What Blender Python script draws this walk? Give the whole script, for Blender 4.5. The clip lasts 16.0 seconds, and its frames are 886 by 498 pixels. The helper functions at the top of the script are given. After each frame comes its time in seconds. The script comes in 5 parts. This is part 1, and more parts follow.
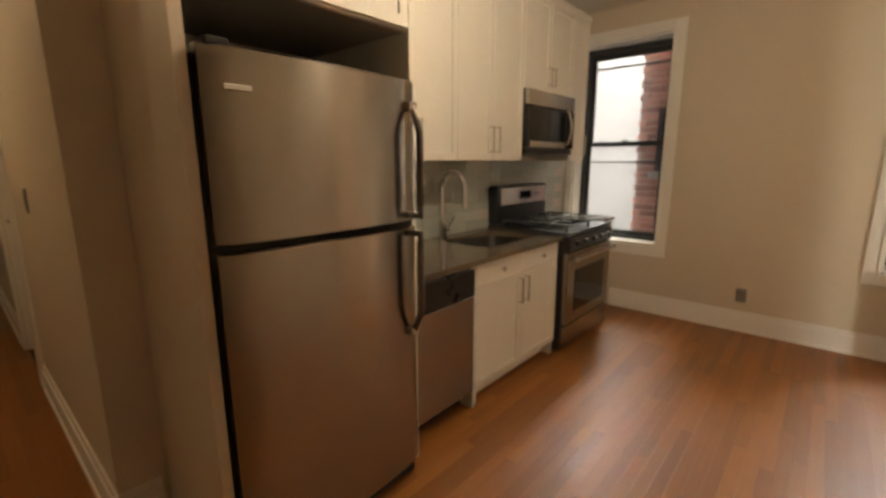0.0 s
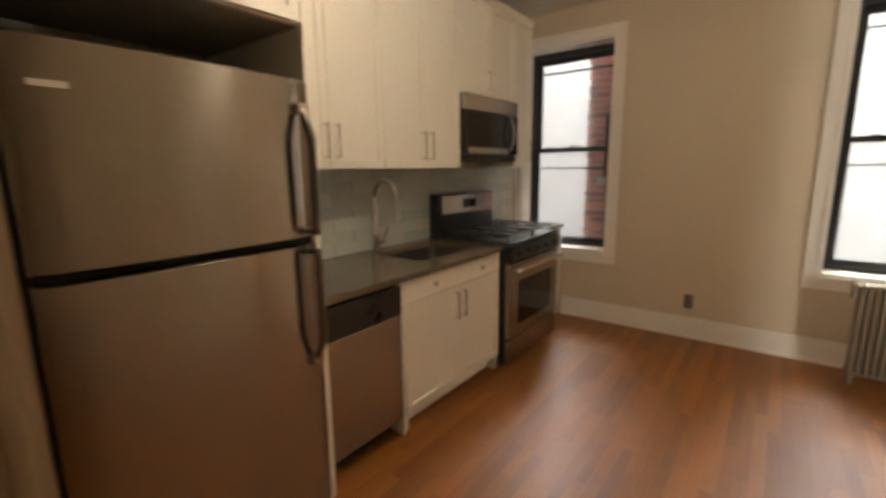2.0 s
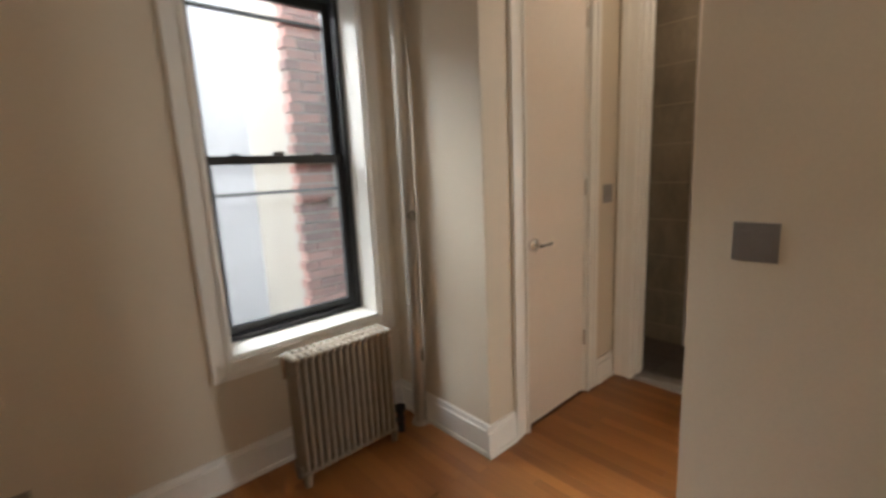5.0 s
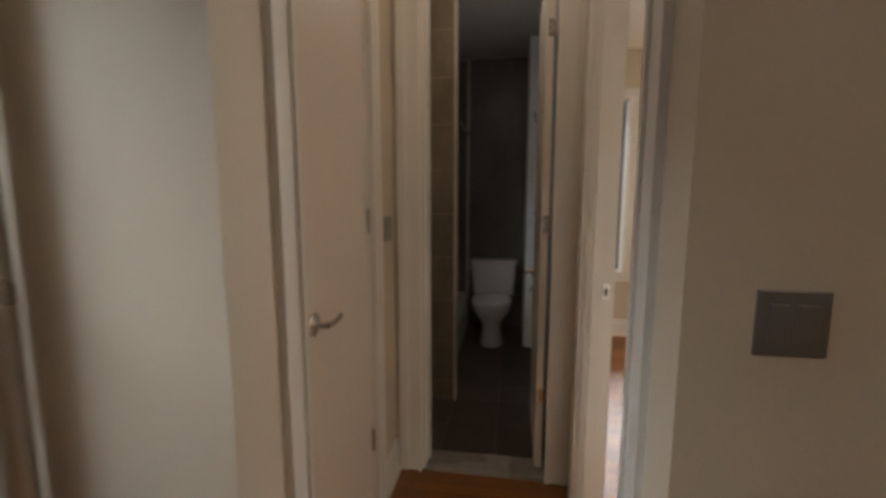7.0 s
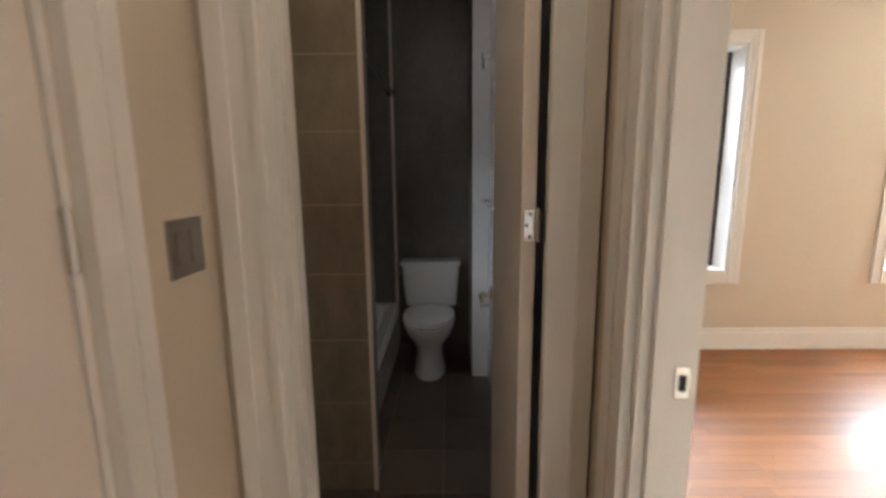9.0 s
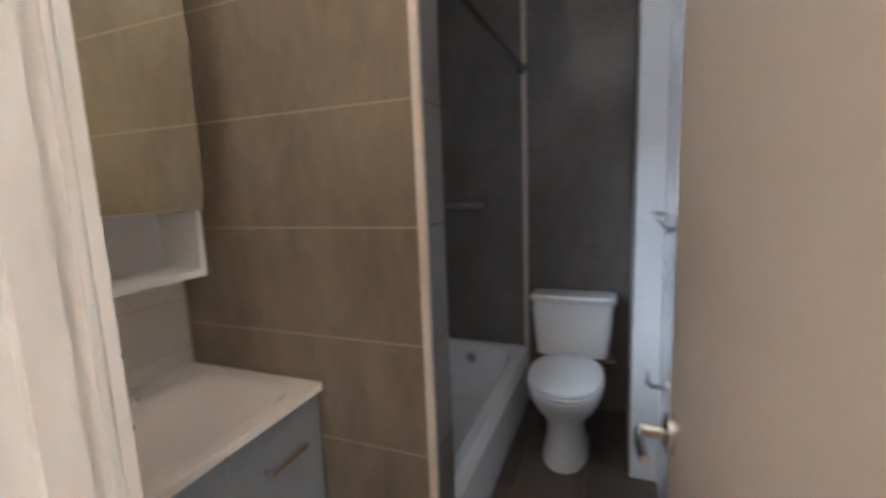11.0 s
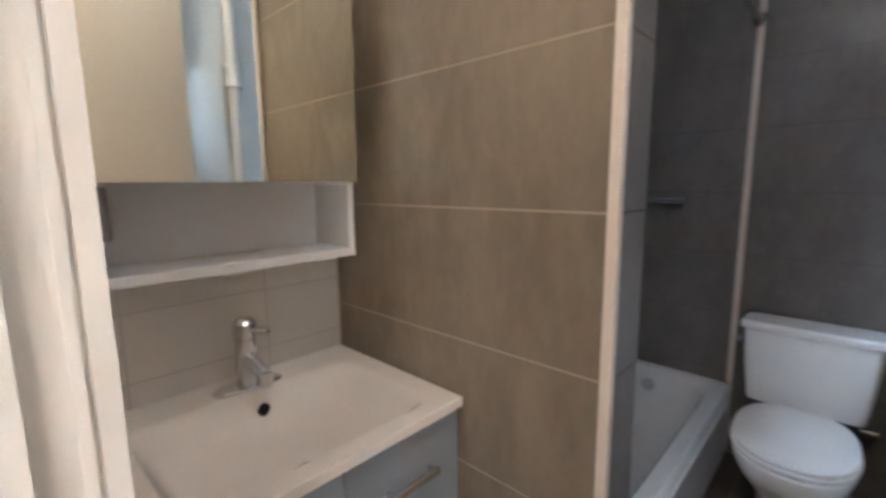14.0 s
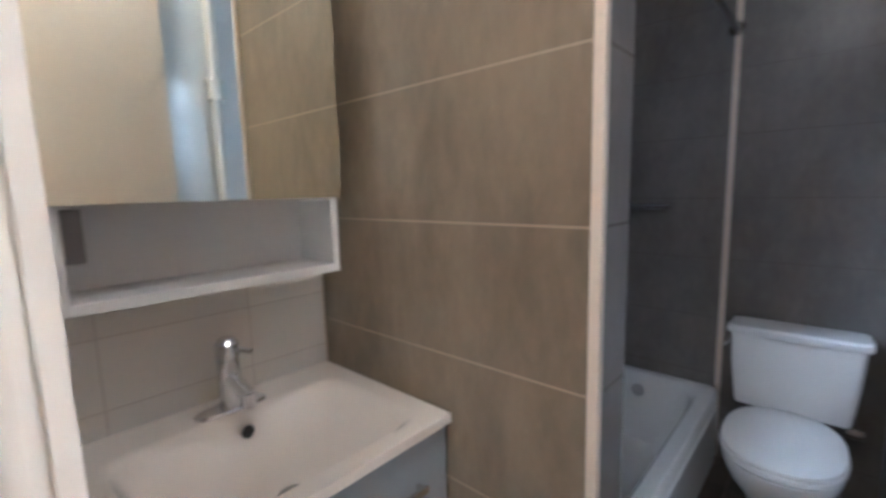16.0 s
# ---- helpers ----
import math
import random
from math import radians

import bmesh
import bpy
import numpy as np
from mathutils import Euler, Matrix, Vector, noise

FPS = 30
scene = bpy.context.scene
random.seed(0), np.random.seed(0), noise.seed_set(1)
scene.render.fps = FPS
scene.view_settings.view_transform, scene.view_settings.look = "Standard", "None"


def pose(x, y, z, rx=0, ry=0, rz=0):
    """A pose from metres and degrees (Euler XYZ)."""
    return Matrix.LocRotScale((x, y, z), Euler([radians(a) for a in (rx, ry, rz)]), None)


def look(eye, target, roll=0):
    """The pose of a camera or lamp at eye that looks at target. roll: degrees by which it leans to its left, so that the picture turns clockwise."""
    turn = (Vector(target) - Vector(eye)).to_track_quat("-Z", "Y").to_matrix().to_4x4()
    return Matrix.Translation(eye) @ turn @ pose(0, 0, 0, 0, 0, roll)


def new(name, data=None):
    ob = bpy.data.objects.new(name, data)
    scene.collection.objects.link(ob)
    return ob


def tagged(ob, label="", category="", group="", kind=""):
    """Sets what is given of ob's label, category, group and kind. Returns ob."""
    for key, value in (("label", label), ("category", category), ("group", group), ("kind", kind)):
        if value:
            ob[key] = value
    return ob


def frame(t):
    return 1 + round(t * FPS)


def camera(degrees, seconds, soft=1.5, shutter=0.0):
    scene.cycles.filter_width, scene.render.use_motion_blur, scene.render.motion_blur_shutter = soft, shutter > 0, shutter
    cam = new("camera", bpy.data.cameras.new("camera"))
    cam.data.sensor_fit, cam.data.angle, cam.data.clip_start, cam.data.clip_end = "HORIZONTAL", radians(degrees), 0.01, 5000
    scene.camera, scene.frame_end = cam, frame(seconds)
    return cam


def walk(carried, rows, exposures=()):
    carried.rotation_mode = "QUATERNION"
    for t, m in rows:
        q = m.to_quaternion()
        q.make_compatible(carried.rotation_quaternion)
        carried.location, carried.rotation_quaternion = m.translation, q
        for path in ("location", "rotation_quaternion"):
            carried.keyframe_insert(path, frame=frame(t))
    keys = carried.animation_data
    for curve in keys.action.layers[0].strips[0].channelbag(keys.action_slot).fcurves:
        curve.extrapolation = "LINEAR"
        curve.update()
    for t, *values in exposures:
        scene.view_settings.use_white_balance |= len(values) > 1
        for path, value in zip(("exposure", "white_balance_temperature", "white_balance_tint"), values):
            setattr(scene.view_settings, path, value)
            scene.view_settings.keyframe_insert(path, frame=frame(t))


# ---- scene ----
cam = camera(90.8, 16.0, soft=3.0, shutter=0.5)

PATH = [
    (0, (0.277, 0.426, 1.38), (-1.01, 1.906, 0.988), -0.1),
    (0.5, (0.35, 0.457, 1.385), (-1.023, 1.865, 1.025), -0.5),
    (1, (0.388, 0.502, 1.38), (-0.977, 1.923, 1.036), -3.0),
    (1.5, (0.413, 0.573, 1.368), (-0.936, 2.008, 1.019), -2.0),
    (2, (0.355, 0.716, 1.382), (-0.84, 2.279, 1.02), -0.7),
    (2.5, (0.242, 0.94, 1.384), (-0.574, 2.733, 1.038), 0.0),
    (3, (0.173, 1.225, 1.392), (-0.475, 3.084, 1.041), -0.4),
    (3.5, (0.132, 1.543, 1.422), (-0.144, 3.501, 1.123), -1.7),
    (4, (0.073, 1.871, 1.434), (0.423, 3.816, 1.134), 0.5),
    (4.2, (0.063, 1.999, 1.457), (0.645, 3.886, 1.137), -0.2),
    (6.3, (0.518, 3.129, 1.432), (2.36, 3.858, 1.154), -2.2),
    (6.5, (0.623, 3.182, 1.439), (2.495, 3.831, 1.169), -1.3),
    (7, (0.817, 3.309, 1.424), (2.775, 3.624, 1.163), 0.0),
    (7.3, (0.942, 3.376, 1.428), (2.917, 3.428, 1.118), -0.4),
    (7.6, (1.092, 3.395, 1.425), (3.071, 3.363, 1.133), -1.7),
    (8, (1.34, 3.389, 1.421), (3.317, 3.444, 1.123), -1.0),
    (8.2, (1.443, 3.378, 1.413), (3.413, 3.407, 1.073), -0.4),
    (10.3, (2.548, 3.309, 1.384), (4.523, 3.376, 1.078), -1.9),
    (10.5, (2.609, 3.297, 1.382), (4.58, 3.448, 1.077), -3.1),
    (11, (2.739, 3.274, 1.37), (4.577, 4.008, 1.084), -2.2),
    (11.5, (2.771, 3.27, 1.349), (4.414, 4.366, 1.036), -1.8),
    (11.8, (2.75, 3.269, 1.356), (4.256, 4.539, 1.007), -0.7),
    (12, (2.756, 3.275, 1.366), (4.259, 4.55, 1.026), -2.4),
    (12.5, (2.769, 3.281, 1.373), (4.285, 4.541, 1.032), -1.9),
    (13, (2.821, 3.32, 1.369), (4.344, 4.583, 1.075), -1.4),
    (13.5, (2.893, 3.381, 1.335), (4.518, 4.492, 0.98), -1.9),
    (14, (2.956, 3.405, 1.326), (4.392, 4.766, 1.034), -0.5),
    (14.5, (2.969, 3.419, 1.315), (4.163, 4.987, 0.968), -0.6),
    (15, (2.96, 3.424, 1.316), (4.071, 5.052, 0.975), 0.3),
    (15.5, (2.968, 3.421, 1.323), (4.179, 4.983, 1.019), -0.4),
    (16, (2.97, 3.404, 1.342), (4.441, 4.733, 1.079), -1.4),
]
walk(cam, [(t, look(eye, target, roll)) for t, eye, target, roll in PATH],
     exposures=[(0, 0.5, 7000, 10), (1.5, 0.5, 6800, 10), (2.5, 0.3, 6450, 10), (3.5, 0.15, 6100, 10), (4.2, 0.15, 5900, 10), (6.3, -0.9, 5900, 10), (7.5, -0.7, 5800, 10), (8.2, -0.3, 5700, 10), (10.3, 0.55, 5050, 10), (11.8, 1.88, 4850, 10), (14, 1.85, 4800, 10), (15, 1.65, 4550, 10), (16, 1.85, 4550, 10)])

W_KITCHEN, W_BEDROOM, W_SIDE, W_HALL, W_ROOM, W_BATH = 1050.0, 3600.0, 130.0, 6.0, 25.0, 2.0

# ---- world, sun, window light ----
world = bpy.data.worlds.new("world")
scene.world = world
world.use_nodes = True
_wn = world.node_tree
_sky = _wn.nodes.new("ShaderNodeTexSky")
_sky.sky_type = "NISHITA"
_sky.sun_disc = False
_sky.sun_elevation = radians(38)
_sky.sun_rotation = radians(200)
_sky.dust_density, _sky.air_density = 6.0, 0.7
_wn.links.new(_sky.outputs[0], _wn.nodes["Background"].inputs[0])
_wn.nodes["Background"].inputs[1].default_value = 0.15

_sun = bpy.data.lights.new("sun", "SUN")
_sun.energy, _sun.angle, _sun.color = 0.5, radians(3), (1.0, 0.95, 0.88)
new("sun", _sun).matrix_world = look((0, 0, 0), (0.35, 0.75, -0.75))


def added_area_light(name, x, y, z, aim, w, h, power, color=(0.98, 1.0, 0.95)):
    d = bpy.data.lights.new(name, "AREA")
    d.shape, d.size, d.size_y, d.energy, d.color = "RECTANGLE", w, h, power, color
    new(name, d).matrix_world = look((x, y, z), aim)


added_area_light("sky_light_yard", 0.0, 7.9, 4.5, (0, 4.6, 1.0), 6.0, 1.8, W_KITCHEN)
# Fill lamp in the added B3 opening, brightening bedroom and hall.
added_area_light("added_area_light", 5.44, -0.40, 1.45, (0, 0.6, 1.2), 0.72, 1.55, W_SIDE)
added_area_light("sky_light_street", 12.0, 1.8, 4.2, (5.3, 1.9, 1.4), 6.0, 2.6, W_BEDROOM)
added_area_light("bath_window_light", 4.08, 4.66, 1.86, (4.08, 3.0, 1.3), 0.36, 0.74, W_BATH, (0.94, 0.97, 1.0))


def bulb(name, x, y, z, power, radius=0.06, color=(1.0, 0.78, 0.52)):
    d = bpy.data.lights.new(name, "POINT")
    d.energy, d.shadow_soft_size, d.color = power, radius, color
    new(name, d).location = (x, y, z)


bulb("hall_bulb", -2.9, 0.1, 2.5, W_HALL)
bulb("kitchen_bulb", -0.25, 1.95, 2.52, W_ROOM, color=(1.0, 0.84, 0.64))
bulb("bath_bulb", 3.25, 3.45, 2.5, 1.4, color=(1.0, 0.88, 0.74))
# Assumed fill bulb, placed to shine through the bathroom doorway.
bulb("lobby_fill_bulb", 2.45, 3.35, 2.52, 1.0, color=(1.0, 0.86, 0.70))


# ---- materials ----
def mat(name, color, rough=0.5, metal=0.0, vary=0.08, grain=30.0, bump=0.02, stretch=(1, 1, 1), rand="", wear=0.0, coat=0.0):
    """A two-scale procedural surface: broad mottling, fine grain, relief and roughness change."""
    m = bpy.data.materials.new(name)
    m.use_nodes = True
    n, l = m.node_tree.nodes, m.node_tree.links
    b = n["Principled BSDF"]
    b.inputs["Metallic"].default_value = metal
    b.inputs["Coat Weight"].default_value = coat
    co = n.new("ShaderNodeTexCoord")
    geo = n.new("ShaderNodeNewGeometry")
    mp = n.new("ShaderNodeMapping")
    mp.inputs["Scale"].default_value = stretch
    l.new(geo.outputs["Position"], mp.inputs["Vector"])
    fine, broad = n.new("ShaderNodeTexNoise"), n.new("ShaderNodeTexNoise")
    fine.inputs["Scale"].default_value, fine.inputs["Detail"].default_value = grain, 6
    broad.inputs["Scale"].default_value, broad.inputs["Detail"].default_value = 2.3, 3
    l.new(mp.outputs[0], fine.inputs["Vector"])
    l.new(geo.outputs["Position"], broad.inputs["Vector"])
    add = n.new("ShaderNodeMath")
    add.operation = "ADD"
    l.new(fine.outputs[0], add.inputs[0])
    l.new(broad.outputs[0], add.inputs[1])
    last = add.outputs[0]
    if rand:
        src = n.new("ShaderNodeObjectInfo").outputs["Random"] if rand == "object" else geo.outputs["Random Per Island"]
        mix = n.new("ShaderNodeMath")
        mix.operation = "MULTIPLY_ADD"
        mix.inputs[1].default_value = 1.3
        l.new(src, mix.inputs[0])
        l.new(last, mix.inputs[2])
        sub = n.new("ShaderNodeMath")
        sub.operation = "SUBTRACT"
        sub.inputs[1].default_value = 0.65
        l.new(mix.outputs[0], sub.inputs[0])
        last = sub.outputs[0]
    ramp = n.new("ShaderNodeMapRange")
    ramp.inputs[1].default_value, ramp.inputs[2].default_value = 0.45, 1.55
    ramp.inputs[3].default_value, ramp.inputs[4].default_value = 1 - vary * 1.6, 1 + vary * 1.6
    l.new(last, ramp.inputs[0])
    mul = n.new("ShaderNodeVectorMath")
    mul.operation = "SCALE"
    mul.inputs[0].default_value = color[:3]
    l.new(ramp.outputs[0], mul.inputs["Scale"])
    l.new(mul.outputs[0], b.inputs["Base Color"])
    rr = n.new("ShaderNodeMapRange")
    rr.inputs[1].default_value, rr.inputs[2].default_value = 0.3, 0.7
    rr.inputs[3].default_value, rr.inputs[4].default_value = max(rough - 0.06, 0.02), min(rough + 0.08, 1)
    l.new(broad.outputs[0], rr.inputs[0])
    if metal < 0.9:
        l.new(rr.outputs[0], b.inputs["Roughness"])
    else:
        b.inputs["Roughness"].default_value = rough
    if bump:
        bp = n.new("ShaderNodeBump")
        bp.inputs["Strength"].default_value, bp.inputs["Distance"].default_value = 0.35, bump * 0.1
        l.new(fine.outputs[0], bp.inputs["Height"])
        l.new(bp.outputs[0], b.inputs["Normal"])
    return m


def brushed(m, amount=0.88):
    """Horizontal brushing: highlights are drawn out upwards."""
    n, l = m.node_tree.nodes, m.node_tree.links
    b = n["Principled BSDF"]
    t = n.new("ShaderNodeTangent")
    t.direction_type, t.axis = "RADIAL", "Z"
    b.inputs["Anisotropic"].default_value, b.inputs["Anisotropic Rotation"].default_value = amount, 0.25
    l.new(t.outputs[0], b.inputs["Tangent"])
    return m


def mottled(m, scale, low, high, stretch=(1, 1, 0.5)):
    """Adds cloudy blotches of a middle size to the base colour."""
    n, l = m.node_tree.nodes, m.node_tree.links
    b = n["Principled BSDF"]
    old = b.inputs["Base Color"].links[0].from_socket
    geo, mp, noise, rg, mul = (n.new("ShaderNode" + k) for k in ("NewGeometry", "Mapping", "TexNoise", "MapRange", "VectorMath"))
    mp.inputs["Scale"].default_value = stretch
    noise.inputs["Scale"].default_value, noise.inputs["Detail"].default_value, noise.inputs["Roughness"].default_value = scale, 5, 0.65
    rg.inputs[1].default_value, rg.inputs[2].default_value = 0.36, 0.64
    rg.inputs[3].default_value, rg.inputs[4].default_value = low, high
    mul.operation = "SCALE"
    l.new(geo.outputs["Position"], mp.inputs["Vector"])
    l.new(mp.outputs[0], noise.inputs["Vector"])
    l.new(noise.outputs[0], rg.inputs[0])
    l.new(old, mul.inputs[0])
    l.new(rg.outputs[0], mul.inputs["Scale"])
    l.new(mul.outputs[0], b.inputs["Base Color"])
    return m


def glass_mat(name, dust=0.0):
    """Clear glass, with a thin film of dust that scatters a share of the light."""
    m = bpy.data.materials.new(name)
    m.use_nodes = True
    if dust:
        n, l = m.node_tree.nodes, m.node_tree.links
        film, mix = n.new("ShaderNodeBsdfTranslucent"), n.new("ShaderNodeMixShader")
        film.inputs[0].default_value = (0.9, 0.9, 0.88, 1)
        mix.inputs[0].default_value = dust
        l.new(n["Principled BSDF"].outputs[0], mix.inputs[1])
        l.new(film.outputs[0], mix.inputs[2])
        l.new(mix.outputs[0], n["Material Output"].inputs["Surface"])
    b = m.node_tree.nodes["Principled BSDF"]
    b.inputs["Transmission Weight"].default_value, b.inputs["Roughness"].default_value, b.inputs["IOR"].default_value = 1.0, 0.0, 1.02
    return m


def glow_mat(name, color, strength):
    m = bpy.data.materials.new(name)
    m.use_nodes = True
    b = m.node_tree.nodes["Principled BSDF"]
    b.inputs["Base Color"].default_value = (*color, 1)
    b.inputs["Emission Color"].default_value, b.inputs["Emission Strength"].default_value = (*color, 1), strength
    return m


M_WALL = mat("beige_wall_paint", (0.62, 0.53, 0.41), 0.6, vary=0.03, grain=90, bump=0.02)
M_CEIL = mat("ceiling_paint", (0.72, 0.67, 0.58), 0.8, vary=0.03, grain=60, bump=0.02)
M_TRIM = mat("white_trim_paint", (0.80, 0.76, 0.70), 0.35, vary=0.03, grain=45, bump=0.02, stretch=(1, 1, 0.2))
M_CAB = mat("white_cabinet_paint", (0.80, 0.77, 0.69), 0.35, vary=0.03, grain=60, bump=0.008)
# Dark brown holds the shade of the fridge niche, not a board colour.
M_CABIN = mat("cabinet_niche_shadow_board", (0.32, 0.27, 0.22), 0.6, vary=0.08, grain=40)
M_DOOR = mat("white_door_paint", (0.78, 0.70, 0.62), 0.4, vary=0.02, grain=40, bump=0.02)
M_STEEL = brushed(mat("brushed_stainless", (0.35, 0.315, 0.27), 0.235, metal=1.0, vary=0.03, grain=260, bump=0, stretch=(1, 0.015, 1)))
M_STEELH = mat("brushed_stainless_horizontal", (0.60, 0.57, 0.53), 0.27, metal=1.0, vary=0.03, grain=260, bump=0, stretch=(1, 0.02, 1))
M_HANDLE = mat("satin_handle_metal", (0.15, 0.132, 0.115), 0.3, metal=1.0, vary=0.03, bump=0)
M_NICKEL = mat("satin_nickel", (0.70, 0.68, 0.65), 0.22, metal=1.0, vary=0.04, grain=120, bump=0.004)
M_CHROME = mat("chrome", (0.78, 0.78, 0.80), 0.08, metal=1.0, vary=0.02, bump=0)
M_BLACK = mat("black_enamel", (0.012, 0.012, 0.013), 0.32, vary=0.1, bump=0)
M_BLKGLASS = mat("black_glass", (0.01, 0.01, 0.011), 0.06, vary=0.05, bump=0)
M_IRON = mat("cast_iron_grate", (0.02, 0.02, 0.021), 0.5, vary=0.15, grain=200, bump=0.03)
M_RUBBER = mat("black_rubber", (0.015, 0.014, 0.013), 0.7, vary=0.1, bump=0)
M_SASH = mat("black_window_sash", (0.018, 0.018, 0.02), 0.4, vary=0.1, bump=0.005)
M_COUNTER = mat("grey_brown_quartz_counter", (0.13, 0.102, 0.07), 0.16, vary=0.12, grain=220, bump=0)
M_SINK = mat("sink_steel", (0.26, 0.255, 0.25), 0.3, metal=1.0, vary=0.05, grain=150)
M_SPLASH = mat("grey_glass_tile", (0.47, 0.50, 0.46), 0.07, vary=0.05, grain=14, bump=0.03, rand="object")
M_GROUT = mat("pale_grout", (0.52, 0.47, 0.40), 0.85, vary=0.08, grain=150)
M_RAD = mat("old_radiator_paint", (0.24, 0.19, 0.135), 0.45, metal=0.25, vary=0.12, grain=60, bump=0.04)
M_PIPE = mat("silver_painted_pipe", (0.50, 0.45, 0.39), 0.3, metal=0.6, vary=0.08, grain=60, bump=0.02)
M_PLATE = mat("brushed_metal_plate", (0.30, 0.28, 0.27), 0.4, metal=0.8, vary=0.05, grain=150)
M_BRICK = mat("red_brick", (0.42, 0.20, 0.17), 0.85, vary=0.22, grain=45, bump=0.08, rand="island")
M_BRICKOBJ = mat("red_brick_face", (0.42, 0.20, 0.17), 0.85, vary=0.22, grain=45, bump=0.08, rand="object")
M_STUCCO = mat("pale_facade_stucco", (0.30, 0.30, 0.315), 0.9, vary=0.14, grain=12, bump=0.06)
M_STONE = mat("grey_stone_trim", (0.5, 0.48, 0.46), 0.8, vary=0.1, grain=30, bump=0.05)
M_OAK = mat("oak_strip_floor", (0.27, 0.102, 0.023), 0.42, vary=0.13, grain=60, bump=0.012, stretch=(1, 0.05, 1), rand="object", coat=0.04)
M_OAKI = mat("oak_strip_floor_joined", (0.27, 0.102, 0.023), 0.42, vary=0.13, grain=60, bump=0.012, stretch=(1, 0.05, 1), rand="island", coat=0.04)
M_SUBFLOOR = mat("dark_floor_joint", (0.08, 0.035, 0.014), 0.7, vary=0.1)
M_BTILE = mottled(mat("brown_porcelain_tile", (0.228, 0.180, 0.124), 0.34, vary=0.12, grain=40, bump=0.006, stretch=(1, 1, 0.4)), 7.0, 0.82, 1.16)
M_DTILE = mottled(mat("dark_grey_porcelain_tile", (0.15, 0.135, 0.12), 0.34, vary=0.12, grain=40, bump=0.006, stretch=(1, 1, 0.6)), 7.0, 0.84, 1.14)
M_DGROUT = mat("dark_grey_grout", (0.135, 0.12, 0.105), 0.9, vary=0.08, grain=150)
M_CTILE = mat("cream_glazed_tile", (0.80, 0.76, 0.70), 0.12, vary=0.02, grain=20, bump=0.004, rand="object")
M_CGROUT = mat("cream_grout", (0.62, 0.57, 0.51), 0.8, vary=0.06, grain=150)
M_FTILE = mat("dark_floor_tile", (0.13, 0.10, 0.08), 0.35, vary=0.14, grain=14, bump=0.01, rand="object")
M_BGROUT = mat("tan_grout", (0.42, 0.34, 0.25), 0.9, vary=0.08, grain=150)
M_WTILE = mat("white_glazed_tile", (0.80, 0.80, 0.80), 0.1, vary=0.02, grain=20, bump=0.004, rand="object")
M_PORC = mat("white_porcelain", (0.82, 0.80, 0.78), 0.09, vary=0.015, grain=10, bump=0, coat=0.4)
M_TUB = mat("white_tub_enamel", (0.80, 0.80, 0.80), 0.14, vary=0.02, grain=10, bump=0)
M_BASIN = mat("white_vanity_top", (0.84, 0.77, 0.70), 0.12, vary=0.015, grain=10, bump=0, coat=0.3)
M_VAN = mat("grey_lacquer_cabinet", (0.27, 0.29, 0.31), 0.4, vary=0.03, grain=60, bump=0.004)
M_WLAM = mat("white_laminate", (0.80, 0.78, 0.76), 0.35, vary=0.02, grain=60, bump=0)
M_MIRROR = mat("mirror_silver", (0.90, 0.90, 0.78), 0.01, metal=1.0, vary=0.0, bump=0)
M_TRIMB = mat("cream_tile_trim", (0.70, 0.60, 0.50), 0.4, vary=0.05, grain=60)
M_MARBLE = mat("grey_marble_saddle", (0.32, 0.29, 0.27), 0.25, vary=0.15, grain=18)
M_LEAF = mat("tree_foliage", (0.10, 0.12, 0.10), 0.7, vary=0.3, grain=4, rand="island")
M_BARK = mat("tree_bark", (0.10, 0.08, 0.06), 0.9, vary=0.2, grain=30, bump=0.1)
M_ASPHALT = mat("asphalt", (0.06, 0.06, 0.06), 0.9, vary=0.15, grain=60, bump=0.05)
M_GLASS = glass_mat("window_glass", 0.05)
M_SKY = glow_mat("bright_overcast_sky", (0.90, 0.95, 1.0), 1.3)
M_SHADE = glow_mat("lit_lamp_glass", (1.0, 0.78, 0.5), 6.0)


# ---- builders ----
def quadbox(bm, x0, x1, y0, y1, z0, z1):
    v = [bm.verts.new((x, y, z)) for x in (x0, x1) for y in (y0, y1) for z in (z0, z1)]
    for f in ((0, 1, 3, 2), (4, 6, 7, 5), (0, 4, 5, 1), (2, 3, 7, 6), (0, 2, 6, 4), (1, 5, 7, 3)):
        bm.faces.new([v[i] for i in f])
    return v


def boxes(*dims, bevel=0.0, seg=2):
    bm = bmesh.new()
    for d in dims:
        quadbox(bm, *d)
    if bevel:
        bmesh.ops.bevel(bm, geom=bm.edges[:], offset=bevel, segments=seg, affect="EDGES", profile=0.5)
    return bm


def rod(bm, a, b, r, seg=14, r2=None):
    """A closed round bar from a to b, tapering to r2."""
    a, b = Vector(a), Vector(b)
    q = (b - a).to_track_quat("Z", "Y").to_matrix().to_4x4()
    bmesh.ops.create_cone(bm, cap_ends=True, segments=seg, radius1=r, radius2=r if r2 is None else r2, depth=(b - a).length,
                          matrix=Matrix.Translation((a + b) / 2) @ q)
    return bm


def rods(*bars, seg=14):
    bm = bmesh.new()
    for d in bars:
        rod(bm, d[0], d[1], d[2], d[3] if len(d) > 3 else seg, d[4] if len(d) > 4 else None)
    return bm


